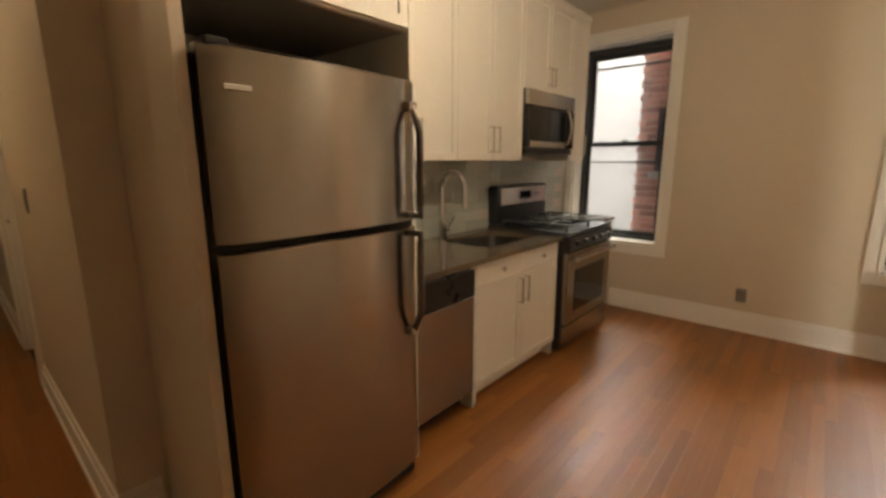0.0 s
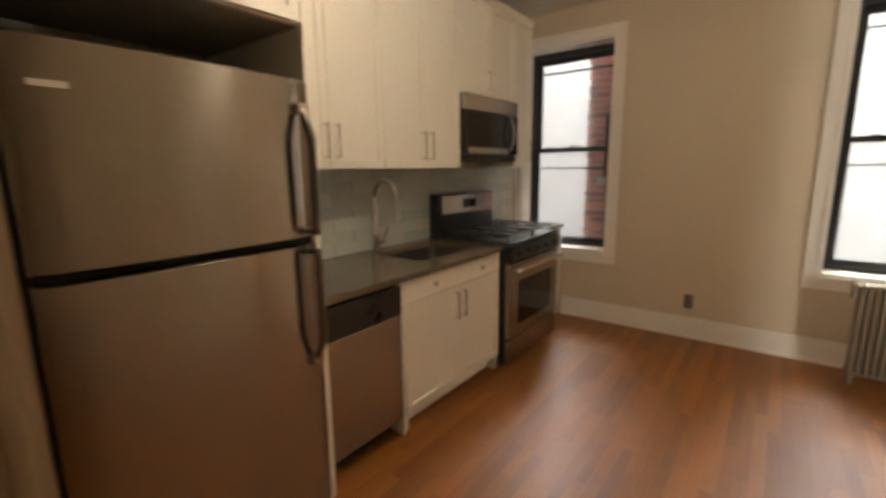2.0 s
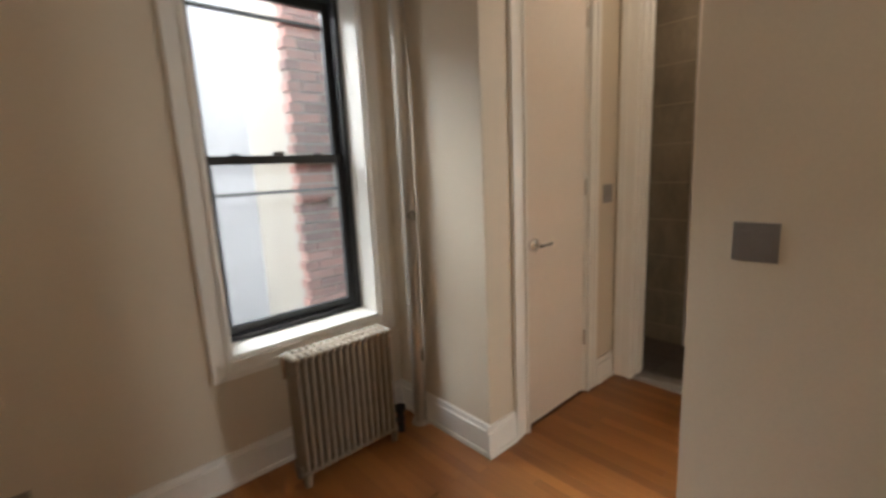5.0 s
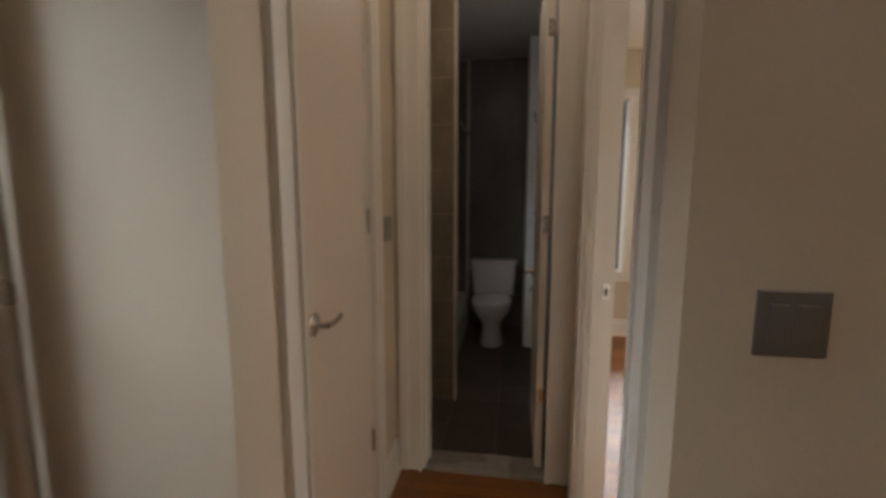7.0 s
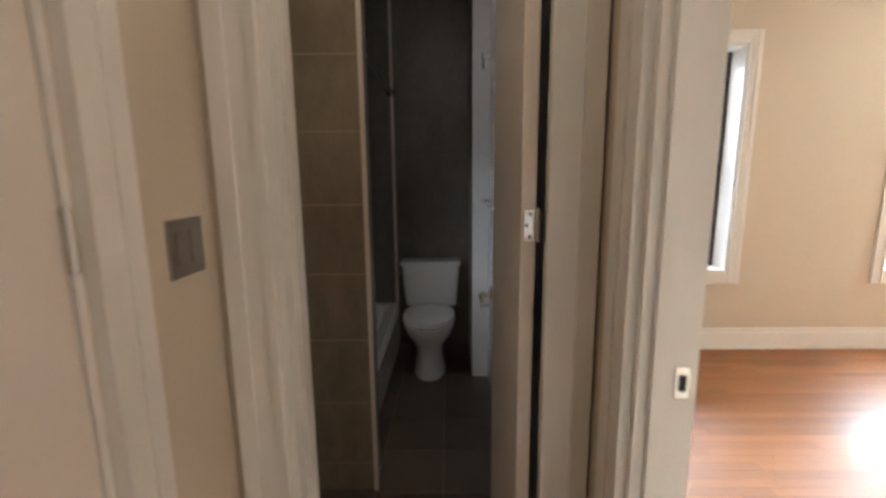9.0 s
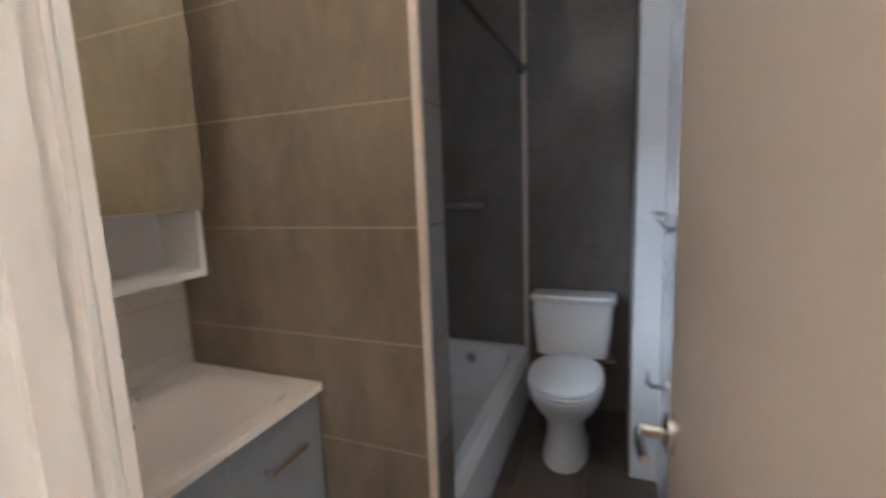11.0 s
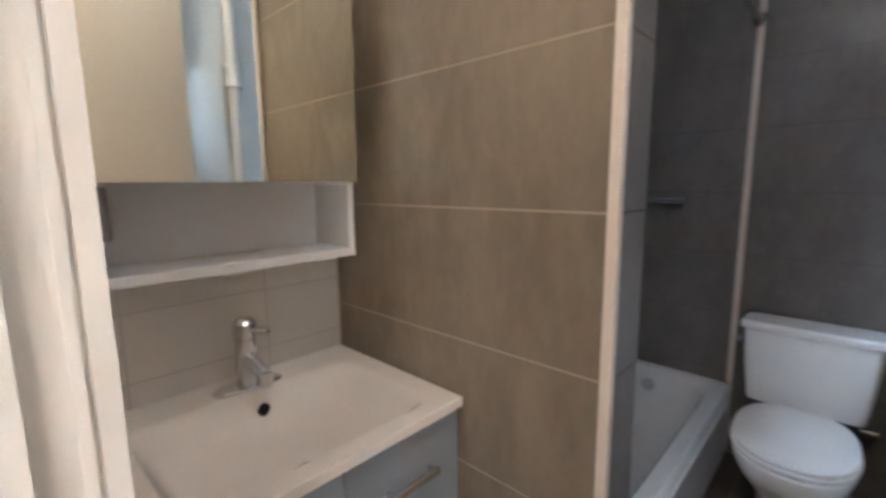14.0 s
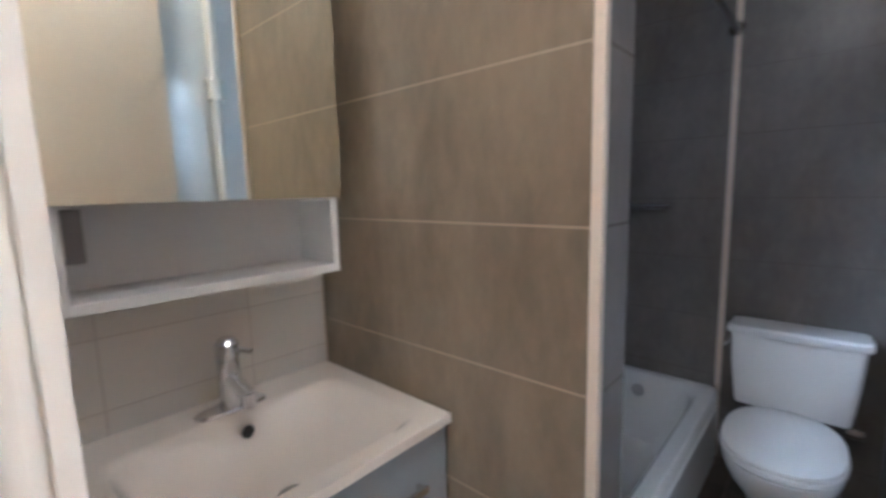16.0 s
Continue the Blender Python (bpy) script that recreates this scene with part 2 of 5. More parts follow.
def tube(points, r, seg=10):
    """A round bar bent along points."""
    bm, rings = bmesh.new(), []
    pts = [Vector(p) for p in points]
    up = Vector((0.13, 0.31, 0.94))
    for i, p in enumerate(pts):
        d = (pts[min(i + 1, len(pts) - 1)] - pts[max(i - 1, 0)]).normalized()
        u = d.cross(up).normalized()
        w = d.cross(u).normalized()
        rings.append([bm.verts.new(p + r * (math.cos(2 * math.pi * k / seg) * u + math.sin(2 * math.pi * k / seg) * w)) for k in range(seg)])
    for r0, r1 in zip(rings, rings[1:]):
        for k in range(seg):
            bm.faces.new((r0[k], r0[(k + 1) % seg], r1[(k + 1) % seg], r1[k]))
    bm.faces.new(rings[0]), bm.faces.new(rings[-1])
    bmesh.ops.recalc_face_normals(bm, faces=bm.faces[:])
    return bm


def loft(sections, close=True):
    """A skin over stacked closed outlines of equal length."""
    bm = bmesh.new()
    rings = [[bm.verts.new(p) for p in s] for s in sections]
    k = len(rings[0])
    for r0, r1 in zip(rings, rings[1:]):
        for i in range(k):
            bm.faces.new((r0[i], r0[(i + 1) % k], r1[(i + 1) % k], r1[i]))
    if close:
        bm.faces.new(rings[0]), bm.faces.new(rings[-1])
    bmesh.ops.recalc_face_normals(bm, faces=bm.faces[:])
    return bm


def oval(cx, cy, z, rx, ry, n=28, power=2.0):
    out = []
    for i in range(n):
        a = 2 * math.pi * i / n
        c, s = math.cos(a), math.sin(a)
        out.append((cx + rx * math.copysign(abs(c) ** (2 / power), c), cy + ry * math.copysign(abs(s) ** (2 / power), s), z))
    return out


def part(name, bm, material, parent=None, label="", smooth=False):
    me = bpy.data.meshes.new(name)
    bm.to_mesh(me)
    bm.free()
    me.materials.append(material)
    if smooth:
        for p in me.polygons:
            p.use_smooth = True
        me.set_sharp_from_angle(angle=radians(40))
    ob = new(name, me)
    if parent is not None:
        ob.parent = parent
        ob.matrix_parent_inverse = parent.matrix_world.inverted()
    if label:
        tagged(ob, label)
    return ob


def thing(name, label, category, at=(0, 0, 0), group=""):
    e = new(name)
    e.location = at
    e.empty_display_size = 0.1
    e.matrix_world = Matrix.Translation(at)
    return tagged(e, label, category, group)


def structure(name, bm, material, label, category, parent=None):
    return tagged(part(name, bm, material, parent), label, category, kind="structure")


def wall(name, axis, face0, face1, a0, a1, z0, z1, holes=(), material=None, label="matte beige painted plaster wall"):
    """A wall with thickness between face0 and face1 on axis, running a0..a1, with holes (a0, a1, z0, z1)."""
    bm = bmesh.new()
    cuts = sorted({a0, a1, *[h[0] for h in holes], *[h[1] for h in holes]})
    for p, q in zip(cuts, cuts[1:]):
        mid, spans = (p + q) / 2, [(z0, z1)]
        for h in holes:
            if h[0] < mid < h[1]:
                spans = [s for lo, hi in spans for s in ((lo, min(hi, h[2])), (max(lo, h[3]), hi)) if s[1] - s[0] > 1e-4]
        for lo, hi in spans:
            if axis == "x":
                quadbox(bm, face0, face1, p, q, lo, hi)
            else:
                quadbox(bm, p, q, face0, face1, lo, hi)
    return structure(name, bm, material or M_WALL, label, "wall")


H = 2.72

# ---- structure ----
structure("floor", boxes((-6.2, 1.75, -1.6, 4.62, -0.12, -0.012), (1.62, 3.0, 3.0, 4.75, -0.12, -0.012), (1.75, 5.4, -1.0, 3.0, -0.12, -0.012)),
          M_SUBFLOOR, "dark joints of a varnished oak strip floor", "floor")
structure("ceiling", boxes((-6.2, 5.7, -1.6, 4.95, H, H + 0.15)), M_CEIL, "off-white painted flat plaster ceiling", "ceiling")

WZ0, WZ1 = 0.62, 2.44
W1, W2 = (-1.65, -0.82), (0.635, 1.47)
BZ0, BZ1 = 0.62, 2.30
# B3 is an unseen opening, added to let side light in.
B1, B2, B3 = (1.19, 2.03), (2.24, 2.86), (-0.80, 0.0)
wall("wall_north", "y", 4.62, 4.95, -1.9, 1.6, 0, H, [(*W1, WZ0, WZ1), (*W2, WZ0, WZ1)])
wall("wall_west_kitchen", "x", -1.9, -1.72, 0.70, 4.62, 0, H)
wall("wall_fridge_corner", "y", 0.70, 0.86, -1.72, -1.56, 0, H)
wall("wall_hall_north", "y", 0.70, 0.86, -6.2, -1.9, 0, H, [(-4.1, -3.3, 0, 2.44)])
wall("wall_hall_end", "x", -6.35, -6.2, -0.55, 0.86, 0, H, [(-0.15, 0.66, 0, 2.44)])
wall("wall_hall_south", "y", -0.7, -0.55, -6.2, -1.2, 0, H)
wall("wall_south_west", "x", -1.35, -1.2, -1.6, -0.7, 0, H)
wall("wall_south", "y", -1.75, -1.6, -1.35, 1.78, 0, H)
wall("wall_east_kitchen", "x", 1.63, 1.78, -1.6, 3.01, 0, H)
wall("wall_closet_side", "x", 1.60, 1.72, 3.88, 4.62, 0, H)
wall("wall_closet_front", "y", 3.88, 4.0, 1.72, 2.87, 0, H, [(1.90, 2.51, 0, 2.44)])
wall("wall_bedroom_door", "y", 2.92, 3.01, 1.78, 2.87, 0, H, [(1.89, 2.65, 0, 2.44)])
wall("wall_bath_door", "x", 2.87, 3.0, 2.93, 4.6, 0, H, [(3.09, 3.745, 0, 2.44)])
wall("wall_bath_south", "y", 2.93, 3.08, 3.0, 5.5, 0, H)
wall("wall_bath_pier", "y", 3.08, 3.19, 4.76, 5.36, 0, H)
wall("wall_bath_end", "x", 5.36, 5.5, 3.08, 4.6, 0, H)
BW = (3.88, 4.28, 1.47, 2.25)
wall("wall_bath_mirror", "y", 4.47, 4.6, 3.0, 5.36, 0, H, [BW])
wall("wall_bath_partition", "x", 3.645, 3.78, 3.685, 4.47, 0, H)
wall("wall_bedroom_east", "x", 5.25, 5.6, -1.0, 2.93, 0, H, [(*B1, BZ0, BZ1), (*B2, BZ0, BZ1), (*B3, BZ0, BZ1)])
wall("wall_bedroom_south", "y", -1.15, -1.0, 1.63, 5.6, 0, H)
wall("wall_closet_back", "y", 4.62, 4.75, 1.6, 3.02, 0, H)


def baseboard(axis, face, out, a0, a1, h=0.17):
    """A tall board with a moulded cap, standing out from a wall face."""
    t = 0.018 * out
    lo, hi = sorted((face, face + t))
    lo2, hi2 = sorted((face, face + t * 0.55))
    dims = [(lo, hi, 0, h * 0.8), (lo2, hi2, h * 0.8, h), (*sorted((face, face + t * 1.5)), 0, 0.022)]
    bm = bmesh.new()
    for p, q, z0, z1 in dims:
        quadbox(bm, *((p, q, a0, a1) if axis == "x" else (a0, a1, p, q)), z0, z1)
    structure("baseboard", bm, M_TRIM, "tall white painted moulded wooden baseboard", "baseboard")


baseboard("y", 4.62, -1, -1.2, 1.6)
baseboard("x", 1.60, -1, 3.88, 4.60)
baseboard("y", 3.88, -1, 1.57, 1.79)
baseboard("y", 3.88, -1, 2.63, 2.85)
baseboard("x", 1.63, -1, -1.6, 3.01)
baseboard("y", 3.01, 1, 1.60, 1.765)
baseboard("y", 0.70, -1, -3.19, -1.54)
baseboard("y", 0.70, -1, -6.2, -4.21)
baseboard("x", -1.56, 1, 0.68, 0.84)
baseboard("y", -0.55, 1, -6.2, -1.2)
baseboard("y", -1.6, 1, -1.2, 1.63)
baseboard("x", 5.25, -1, -1.0, 2.93)
baseboard("y", 2.93, -1, 2.87, 5.25)


def casing(name, axis, face, out, a0, a1, z0, z1, w=0.105, sill=False, label="white painted moulded wooden casing"):
    """Stepped trim round an opening: two or three legs and a head (and a stool under a window)."""
    bm = bmesh.new()

    def leg(p, q, lo, hi, inner):
        for k, (u0, u1, t) in enumerate(((0.0, 1.0, 0.014), (0.0, 0.18, 0.024), (0.62, 1.0, 0.020))):
            if inner == "v0":
                s = (p + (1 - u1) * (q - p), p + (1 - u0) * (q - p))
                zz = (lo, hi)
            elif inner == "v1":
                s, zz = (p + u0 * (q - p), p + u1 * (q - p)), (lo, hi)
            elif inner == "h1":
                s, zz = (p, q), (lo + u0 * (hi - lo), lo + u1 * (hi - lo))
            else:
                s, zz = (p, q), (lo + (1 - u1) * (hi - lo), lo + (1 - u0) * (hi - lo))
            d = sorted((face + out * (0.0 if k == 0 else 0.013), face + out * t))
            quadbox(bm, *((*d, *s) if axis == "x" else (*s, *d)), *zz)

    leg(a0 - w, a0, z0 - (w if sill else 0), z1 + w, "v0")
    leg(a1, a1 + w, z0 - (w if sill else 0), z1 + w, "v1")
    leg(a0, a1, z1, z1 + w, "h1")
    if sill:
        leg(a0, a1, z0 - w, z0, "h0")
    return structure(name, bm, M_TRIM, label, "trim")


def window(name, axis, face, out, a0, a1, z0, z1, depth=0.20):
    """A double-hung window: white boxed reveal, black sashes, glass. out is the way to the outside."""
    root = tagged(thing(name, "black double-hung sash window in deep white reveal", "window"), kind="structure")
    f = face + out * depth

    def put(nm, s0, s1, d0, d1, zz0, zz1, m, label="", bevel=0.0):
        d = sorted((d0, d1))
        ob = part(nm, boxes((*d, s0, s1, zz0, zz1) if axis == "x" else (s0, s1, *d, zz0, zz1), bevel=bevel), m, root, label)
        return ob

    t = 0.014
    put("reveal", a0, a0 + t, face + out * 0.002, f + out * 0.06, z0, z1, M_TRIM, "white painted side reveal")
    put("reveal", a1 - t, a1, face + out * 0.002, f + out * 0.06, z0, z1, M_TRIM, "white painted side reveal")
    put("reveal", a0 + t, a1 - t, face + out * 0.002, f + out * 0.06, z1 - t, z1, M_TRIM, "white painted head reveal")
    put("window_sill", a0 + t, a1 - t, face - out * 0.012, f + out * 0.06, z0, z0 + 0.022, M_TRIM, "white painted sill")
    b0, b1, c0, c1 = a0 + t, a1 - t, z0 + 0.022, z1 - t
    fw = 0.03
    for s in ((b0, b0 + fw, c0, c1), (b1 - fw, b1, c0, c1), (b0 + fw, b1 - fw, c1 - 0.045, c1), (b0 + fw, b1 - fw, c0, c0 + 0.03)):
        put("frame", s[0], s[1], f - out * 0.03, f + out * 0.07, s[2], s[3], M_SASH)
    mid = (c0 + c1) / 2 + 0.01
    for nm, lo, hi, off in (("lower_sash", c0 + 0.03, mid + 0.02, 0.0), ("upper_sash", mid - 0.02, c1 - 0.045, 0.035)):
        bm = bmesh.new()
        p, q, st = b0 + fw, b1 - fw, 0.038
        for s in ((p, p + st, lo, hi), (q - st, q, lo, hi), (p + st, q - st, lo, lo + 0.042), (p + st, q - st, hi - 0.042, hi)):
            d = sorted((f + out * off, f + out * (off + 0.032)))
            quadbox(bm, *((*d, s[0], s[1]) if axis == "x" else (s[0], s[1], *d)), s[2], s[3])
        part(nm, bm, M_SASH, root, "black painted sash")
        g = put("pane", p + st, q - st, f + out * (off + 0.013), f + out * (off + 0.019), lo + 0.042, hi - 0.042, M_GLASS, "clear glass pane")
        g.visible_shadow = False
    if axis == "y" and depth > 0.1:
        for zz in (z1 - 0.175, z0 + 0.752):
            put("storm_rail", b0 + fw, b1 - fw, f + out * 0.072, f + out * 0.09, zz - 0.009, zz + 0.009, M_SASH, "dark storm window rail")
    mx = (b0 + b1) / 2
    put("sash_lock", mx - 0.03, mx + 0.03, f - out * 0.006, f + out * 0.02, mid + 0.021, mid + 0.04, M_SASH, "black sash lock", 0.004)
    for s in ((-0.22, 0.22) if b1 - b0 > 0.5 else ()):
        put("tilt_latch", mx + s - 0.02, mx + s + 0.02, f + out * 0.003, f + out * 0.022, mid + 0.0205, mid + 0.03, M_SASH)
    return root


window("window_1", "y", 4.62, 1, *W1, WZ0, WZ1)
window("window_2", "y", 4.62, 1, *W2, WZ0, WZ1)
window("window_3", "x", 5.25, 1, *B1, BZ0, BZ1)
window("window_4", "x", 5.25, 1, *B2, BZ0, BZ1)
window("window_6", "y", 4.47, 1, *BW, depth=0.03)
# Out-of-view window added around the B3 fill lamp.
window("added_light_window", "x", 5.25, 1, *B3, BZ0, BZ1, depth=0.28)
casing("trim", "y", 4.62, -1, *W1, WZ0, WZ1, 0.088, True, "white painted moulded wooden window casing")
casing("trim", "y", 4.62, -1, *W2, WZ0, WZ1, 0.088, True, "white painted moulded wooden window casing")
# Casing of the added B3 opening.
casing("trim", "x", 5.25, -1, *B3, BZ0, BZ1, 0.088, True, "white painted moulded wooden window casing")
casing("trim", "x", 5.25, -1, *B1, BZ0, BZ1, 0.088, True, "white painted moulded wooden window casing")
casing("trim", "x", 5.25, -1, *B2, BZ0, BZ1, 0.069, True, "white painted moulded wooden window casing")
casing("trim", "y", 3.88, -1, 1.90, 2.51, 0, 2.44, 0.105)
casing("trim", "y", 3.01, 1, 1.89, 2.65, 0, 2.44, 0.115)
casing("trim", "y", 2.92, -1, 1.89, 2.65, 0, 2.44, 0.105)
casing("trim", "x", 2.87, -1, 3.132, 3.745, 0, 2.44, 0.112)
casing("trim", "y", 0.70, -1, -4.1, -3.3, 0, 2.44, 0.105)
casing("trim", "x", -6.2, 1, -0.15, 0.59, 0, 2.44, 0.09)


def jamb(axis, f0, f1, a0, a1, z1, stop=None):
    """The lining of a door opening, with a stop bead."""
    t = 0.016
    bm = bmesh.new()
    for p, q, lo, hi in ((a0, a0 + t, 0, z1), (a1 - t, a1, 0, z1), (a0 + t, a1 - t, z1 - t, z1)):
        quadbox(bm, *((f0, f1, p, q) if axis == "x" else (p, q, f0, f1)), lo, hi)
    if stop is not None:
        s = 0.012
        for p, q, lo, hi in ((a0 + t, a0 + t + s, 0, z1 - t), (a1 - t - s, a1 - t, 0, z1 - t), (a0 + t + s, a1 - t - s, z1 - t - s, z1 - t)):
            quadbox(bm, *((stop, stop + 0.035, p, q) if axis == "x" else (p, q, stop, stop + 0.035)), lo, hi)
    return structure("trim", bm, M_TRIM, "white painted wooden door jamb lining", "trim")


jamb("x", 2.873, 3.003, 3.09, 3.745, 2.44)
structure("trim", boxes((2.981, 2.9875, 3.7255, 3.7295, 0.023, 2.42), (2.9905, 3.0035, 3.7245, 3.7295, 0.023, 2.42)), M_TRIM, "white painted beaded edge of the bathroom jamb", "trim")
structure("trim", boxes((2.875, 2.906, 3.1062, 3.127, 0.023, 2.42)), M_TRIM, "white painted front lip of the bathroom jamb", "trim")
structure("trim", boxes((2.925, 2.959, 3.716, 3.7285, 0.023, 2.42)), M_TRIM, "white painted door stop bead on bathroom jamb", "trim")
jamb("y", 2.917, 3.013, 1.89, 2.65, 2.44, stop=2.956)
jamb("y", 3.883, 4.0, 1.90, 2.51, 2.44)
jamb("y", 0.703, 0.86, -4.1, -3.3, 2.44)


def lever(parent, pos, normal, along, m=None):
    """A round rose with a bent lever; normal out of the leaf, along the way the lever points."""
    m = m or M_NICKEL
    p, n, a = Vector(pos), Vector(normal), Vector(along)
    bm = rods((p, p + n * 0.010, 0.034), (p + n * 0.010, p + n * 0.016, 0.034, 22, 0.020), (p + n * 0.016, p + n * 0.052, 0.011), seg=22)
    hub = part("rose", bm, m, parent, "satin nickel round rose", smooth=True)
    pts = [p + n * 0.05, p + n * 0.054 + a * 0.015, p + n * 0.054 + a * 0.05, p + n * 0.050 + a * 0.085, p + n * 0.048 + a * 0.10 + Vector((0, 0, 0.004))]
    part("lever", tube(pts, 0.0085), m, parent, "satin nickel lever handle", smooth=True)


def hinge(parent, x, y, z, axis="z", plate=None):
    part("hinge", rods(((x, y, z - 0.045), (x, y, z + 0.045), 0.008), ((x, y, z + 0.045), (x, y, z + 0.052), 0.006)), M_NICKEL, parent, "satin nickel butt hinge", smooth=True)


# closet door, closed
d = tagged(thing("door_1", "closed white flush closet door with nickel lever", "door", (2.2, 3.9, 0)), kind="structure")
part("leaf", boxes((1.919, 2.491, 3.888, 3.925, 0.012, 2.42), bevel=0.002), M_DOOR, d)
lever(d, (1.985, 3.888, 1.035), (0, -1, 0), (1, 0, 0))
part("latch_plate", boxes((1.9025, 1.9185, 3.866, 3.8875, 1.0, 1.07), bevel=0.003), M_HANDLE, d, "dark metal latch strike")
for z in (0.37, 1.305, 2.24):
    hinge(d, 2.4925, 3.880, z)

# bathroom door, open into the room
d = tagged(thing("door_2", "open white flush bathroom door folded against white tile", "door", (3.3, 3.14, 0)), kind="structure")
part("leaf", boxes((2.93, 3.575, 3.143, 3.178, 0.03, 2.42), bevel=0.002), M_DOOR, d)
lever(d, (3.515, 3.178, 0.94), (0, 1, 0), (-1, 0, 0))
part("latch_plate", boxes((3.575, 3.578, 3.148, 3.172, 0.89, 0.99)), M_NICKEL, d)
for z in (0.415, 1.272, 2.15):
    b = part("hinge", boxes((2.9265, 2.9295, 3.1455, 3.172, z - 0.037, z + 0.037), (2.882, 2.905, 3.1272, 3.1297, z - 0.037, z + 0.037), bevel=0.001), M_NICKEL, d, "satin nickel butt hinge plates")
    for k in range(5):
        part("knuckle", rods(((2.9215, 3.1385, z - 0.037 + 0.015 * k), (2.9215, 3.1385, z - 0.0232 + 0.015 * k), 0.0075)), M_NICKEL, b, smooth=True)
    part("pin", rods(((2.9215, 3.1385, z + 0.037), (2.9215, 3.1385, z + 0.043), 0.0055)), M_NICKEL, b, smooth=True)
    for k in range(3):
        part("screw", rods(((2.9264, 3.157 + 0.008 * (k % 2), z - 0.027 + 0.027 * k), (2.9254, 3.157 + 0.008 * (k % 2), z - 0.027 + 0.027 * k), 0.0035), seg=8), M_HANDLE, b)

# strike on the bedroom jamb
t_ = thing("strike_plate", "small nickel strike plate on white bedroom jamb", "strike plate", (2.63, 2.925, 1.02))
part("plate", boxes((2.631, 2.634, 2.920, 2.946, 0.99, 1.05), bevel=0.001), M_NICKEL, t_)
# Solid black block; its colour gives the shade inside the hole.
part("strike_hole", boxes((2.6295, 2.6308, 2.927, 2.939, 1.005, 1.035)), M_RUBBER, t_)

# hallway door beside the kitchen and entry door at its end
d = tagged(thing("door_3", "closed white flush hallway door", "door", (-3.7, 0.75, 0)), kind="structure")
part("leaf", boxes((-4.08, -3.32, 0.735, 0.772, 0.01, 2.42), bevel=0.002), M_DOOR, d)
lever(d, (-3.39, 0.735, 1.03), (0, -1, 0), (-1, 0, 0))
d = tagged(thing("door_4", "closed cream panelled entry door with brass locks", "door", (-6.25, 0.2, 0)), kind="structure")
lf = part("leaf", boxes((-6.26, -6.215, -0.145, 0.655, 0.01, 2.42), bevel=0.002), M_DOOR, d)
for z0, z1 in ((0.2, 0.85), (1.1, 1.9)):
    for y0 in (-0.04, 0.30):
        part("panel", boxes((-6.216, -6.207, y0, y0 + 0.26, z0, z1), bevel=0.006), M_DOOR, lf)
M_BRASS = mat("aged_brass", (0.35, 0.24, 0.10), 0.35, metal=1.0, vary=0.1)
part("deadbolt", rods(((-6.215, 0.59, 1.22), (-6.19, 0.59, 1.22), 0.03)), M_BRASS, d, "aged brass deadbolt", True)
part("knob", rods(((-6.215, 0.59, 0.98), (-6.17, 0.59, 0.98), 0.014), ((-6.17, 0.59, 0.98), (-6.14, 0.59, 0.98), 0.03)), M_BRASS, d, "aged brass knob", True)
part("saddle", boxes((-6.20, -6.10, -0.14, 0.65, 0.0, 0.014), bevel=0.004), M_SUBFLOOR, d)


def plate(name, label, cat, axis, face, out, a, z, w, h, toggles, m=None):
    """A wall plate with switches or a socket."""
    t_ = thing(name, label, cat, (face, a, z) if axis == "x" else (a, face, z))

    def b(nm, s0, s1, z0, z1, d0, d1, mm, bev):
        d = sorted((face + out * d0, face + out * d1))
        part(nm, boxes((*d, a + s0, a + s1, z + z0, z + z1) if axis == "x" else (a + s0, a + s1, *d, z + z0, z + z1), bevel=bev), mm, t_)

    b("cover_plate", -w / 2, w / 2, -h / 2, h / 2, 0, 0.006, m or M_PLATE, 0.002)
    for s, z0, hh, nm in toggles:
        b(nm, s - 0.016, s + 0.016, z0 - hh, z0 + hh, 0.006, 0.009, M_PLATE, 0.001)
    return t_


plate("light_switch", "brushed metal double light switch on beige wall", "light switch", "x", 1.63, -1, 2.835, 1.20, 0.115, 0.116,
      [(-0.023, 0, 0.033, "rocker"), (0.023, 0, 0.033, "rocker")])
plate("light_switch", "brushed metal double light switch beside the closet door", "light switch", "y", 3.88, -1, 2.754, 1.255, 0.115, 0.116, [(-0.023, 0, 0.033, "rocker"), (0.023, 0, 0.033, "rocker")])
plate("wall_outlet", "brushed metal power outlet above the baseboard", "outlet", "y", 4.62, -1, -0.135, 0.302, 0.072, 0.116, [(0, 0.022, 0.014, "socket"), (0, -0.022, 0.014, "socket")])
plate("wall_outlet", "small metal power outlet on bedroom wall", "outlet", "x", 5.25, -1, 2.0, 0.36, 0.072, 0.116, [(0, 0.022, 0.014, "socket"), (0, -0.022, 0.014, "socket")])
plate("light_switch", "brushed metal light switch in the hallway", "light switch", "y", 0.70, -1, -2.6, 1.2, 0.072, 0.116, [(0, 0, 0.033, "rocker")])

# ceiling lamps
def ceiling_lamp(x, y, label):
    t_ = thing("ceiling_lamp", label, "ceiling lamp", (x, y, H))
    part("canopy", rods(((x, y, H), (x, y, H - 0.025), 0.15), seg=28), M_NICKEL, t_, smooth=True)
    secs = [oval(x, y, H - 0.026 - 0.09 * math.sin(k * math.pi / 16), 0.14 * math.cos(k * math.pi / 17), 0.14 * math.cos(k * math.pi / 17)) for k in range(9)]
    part("shade", loft(secs), M_SHADE, t_, "glowing opal glass shade", True).visible_shadow = False


ceiling_lamp(-2.9, 0.1, "lit round warm glass ceiling lamp in hallway")
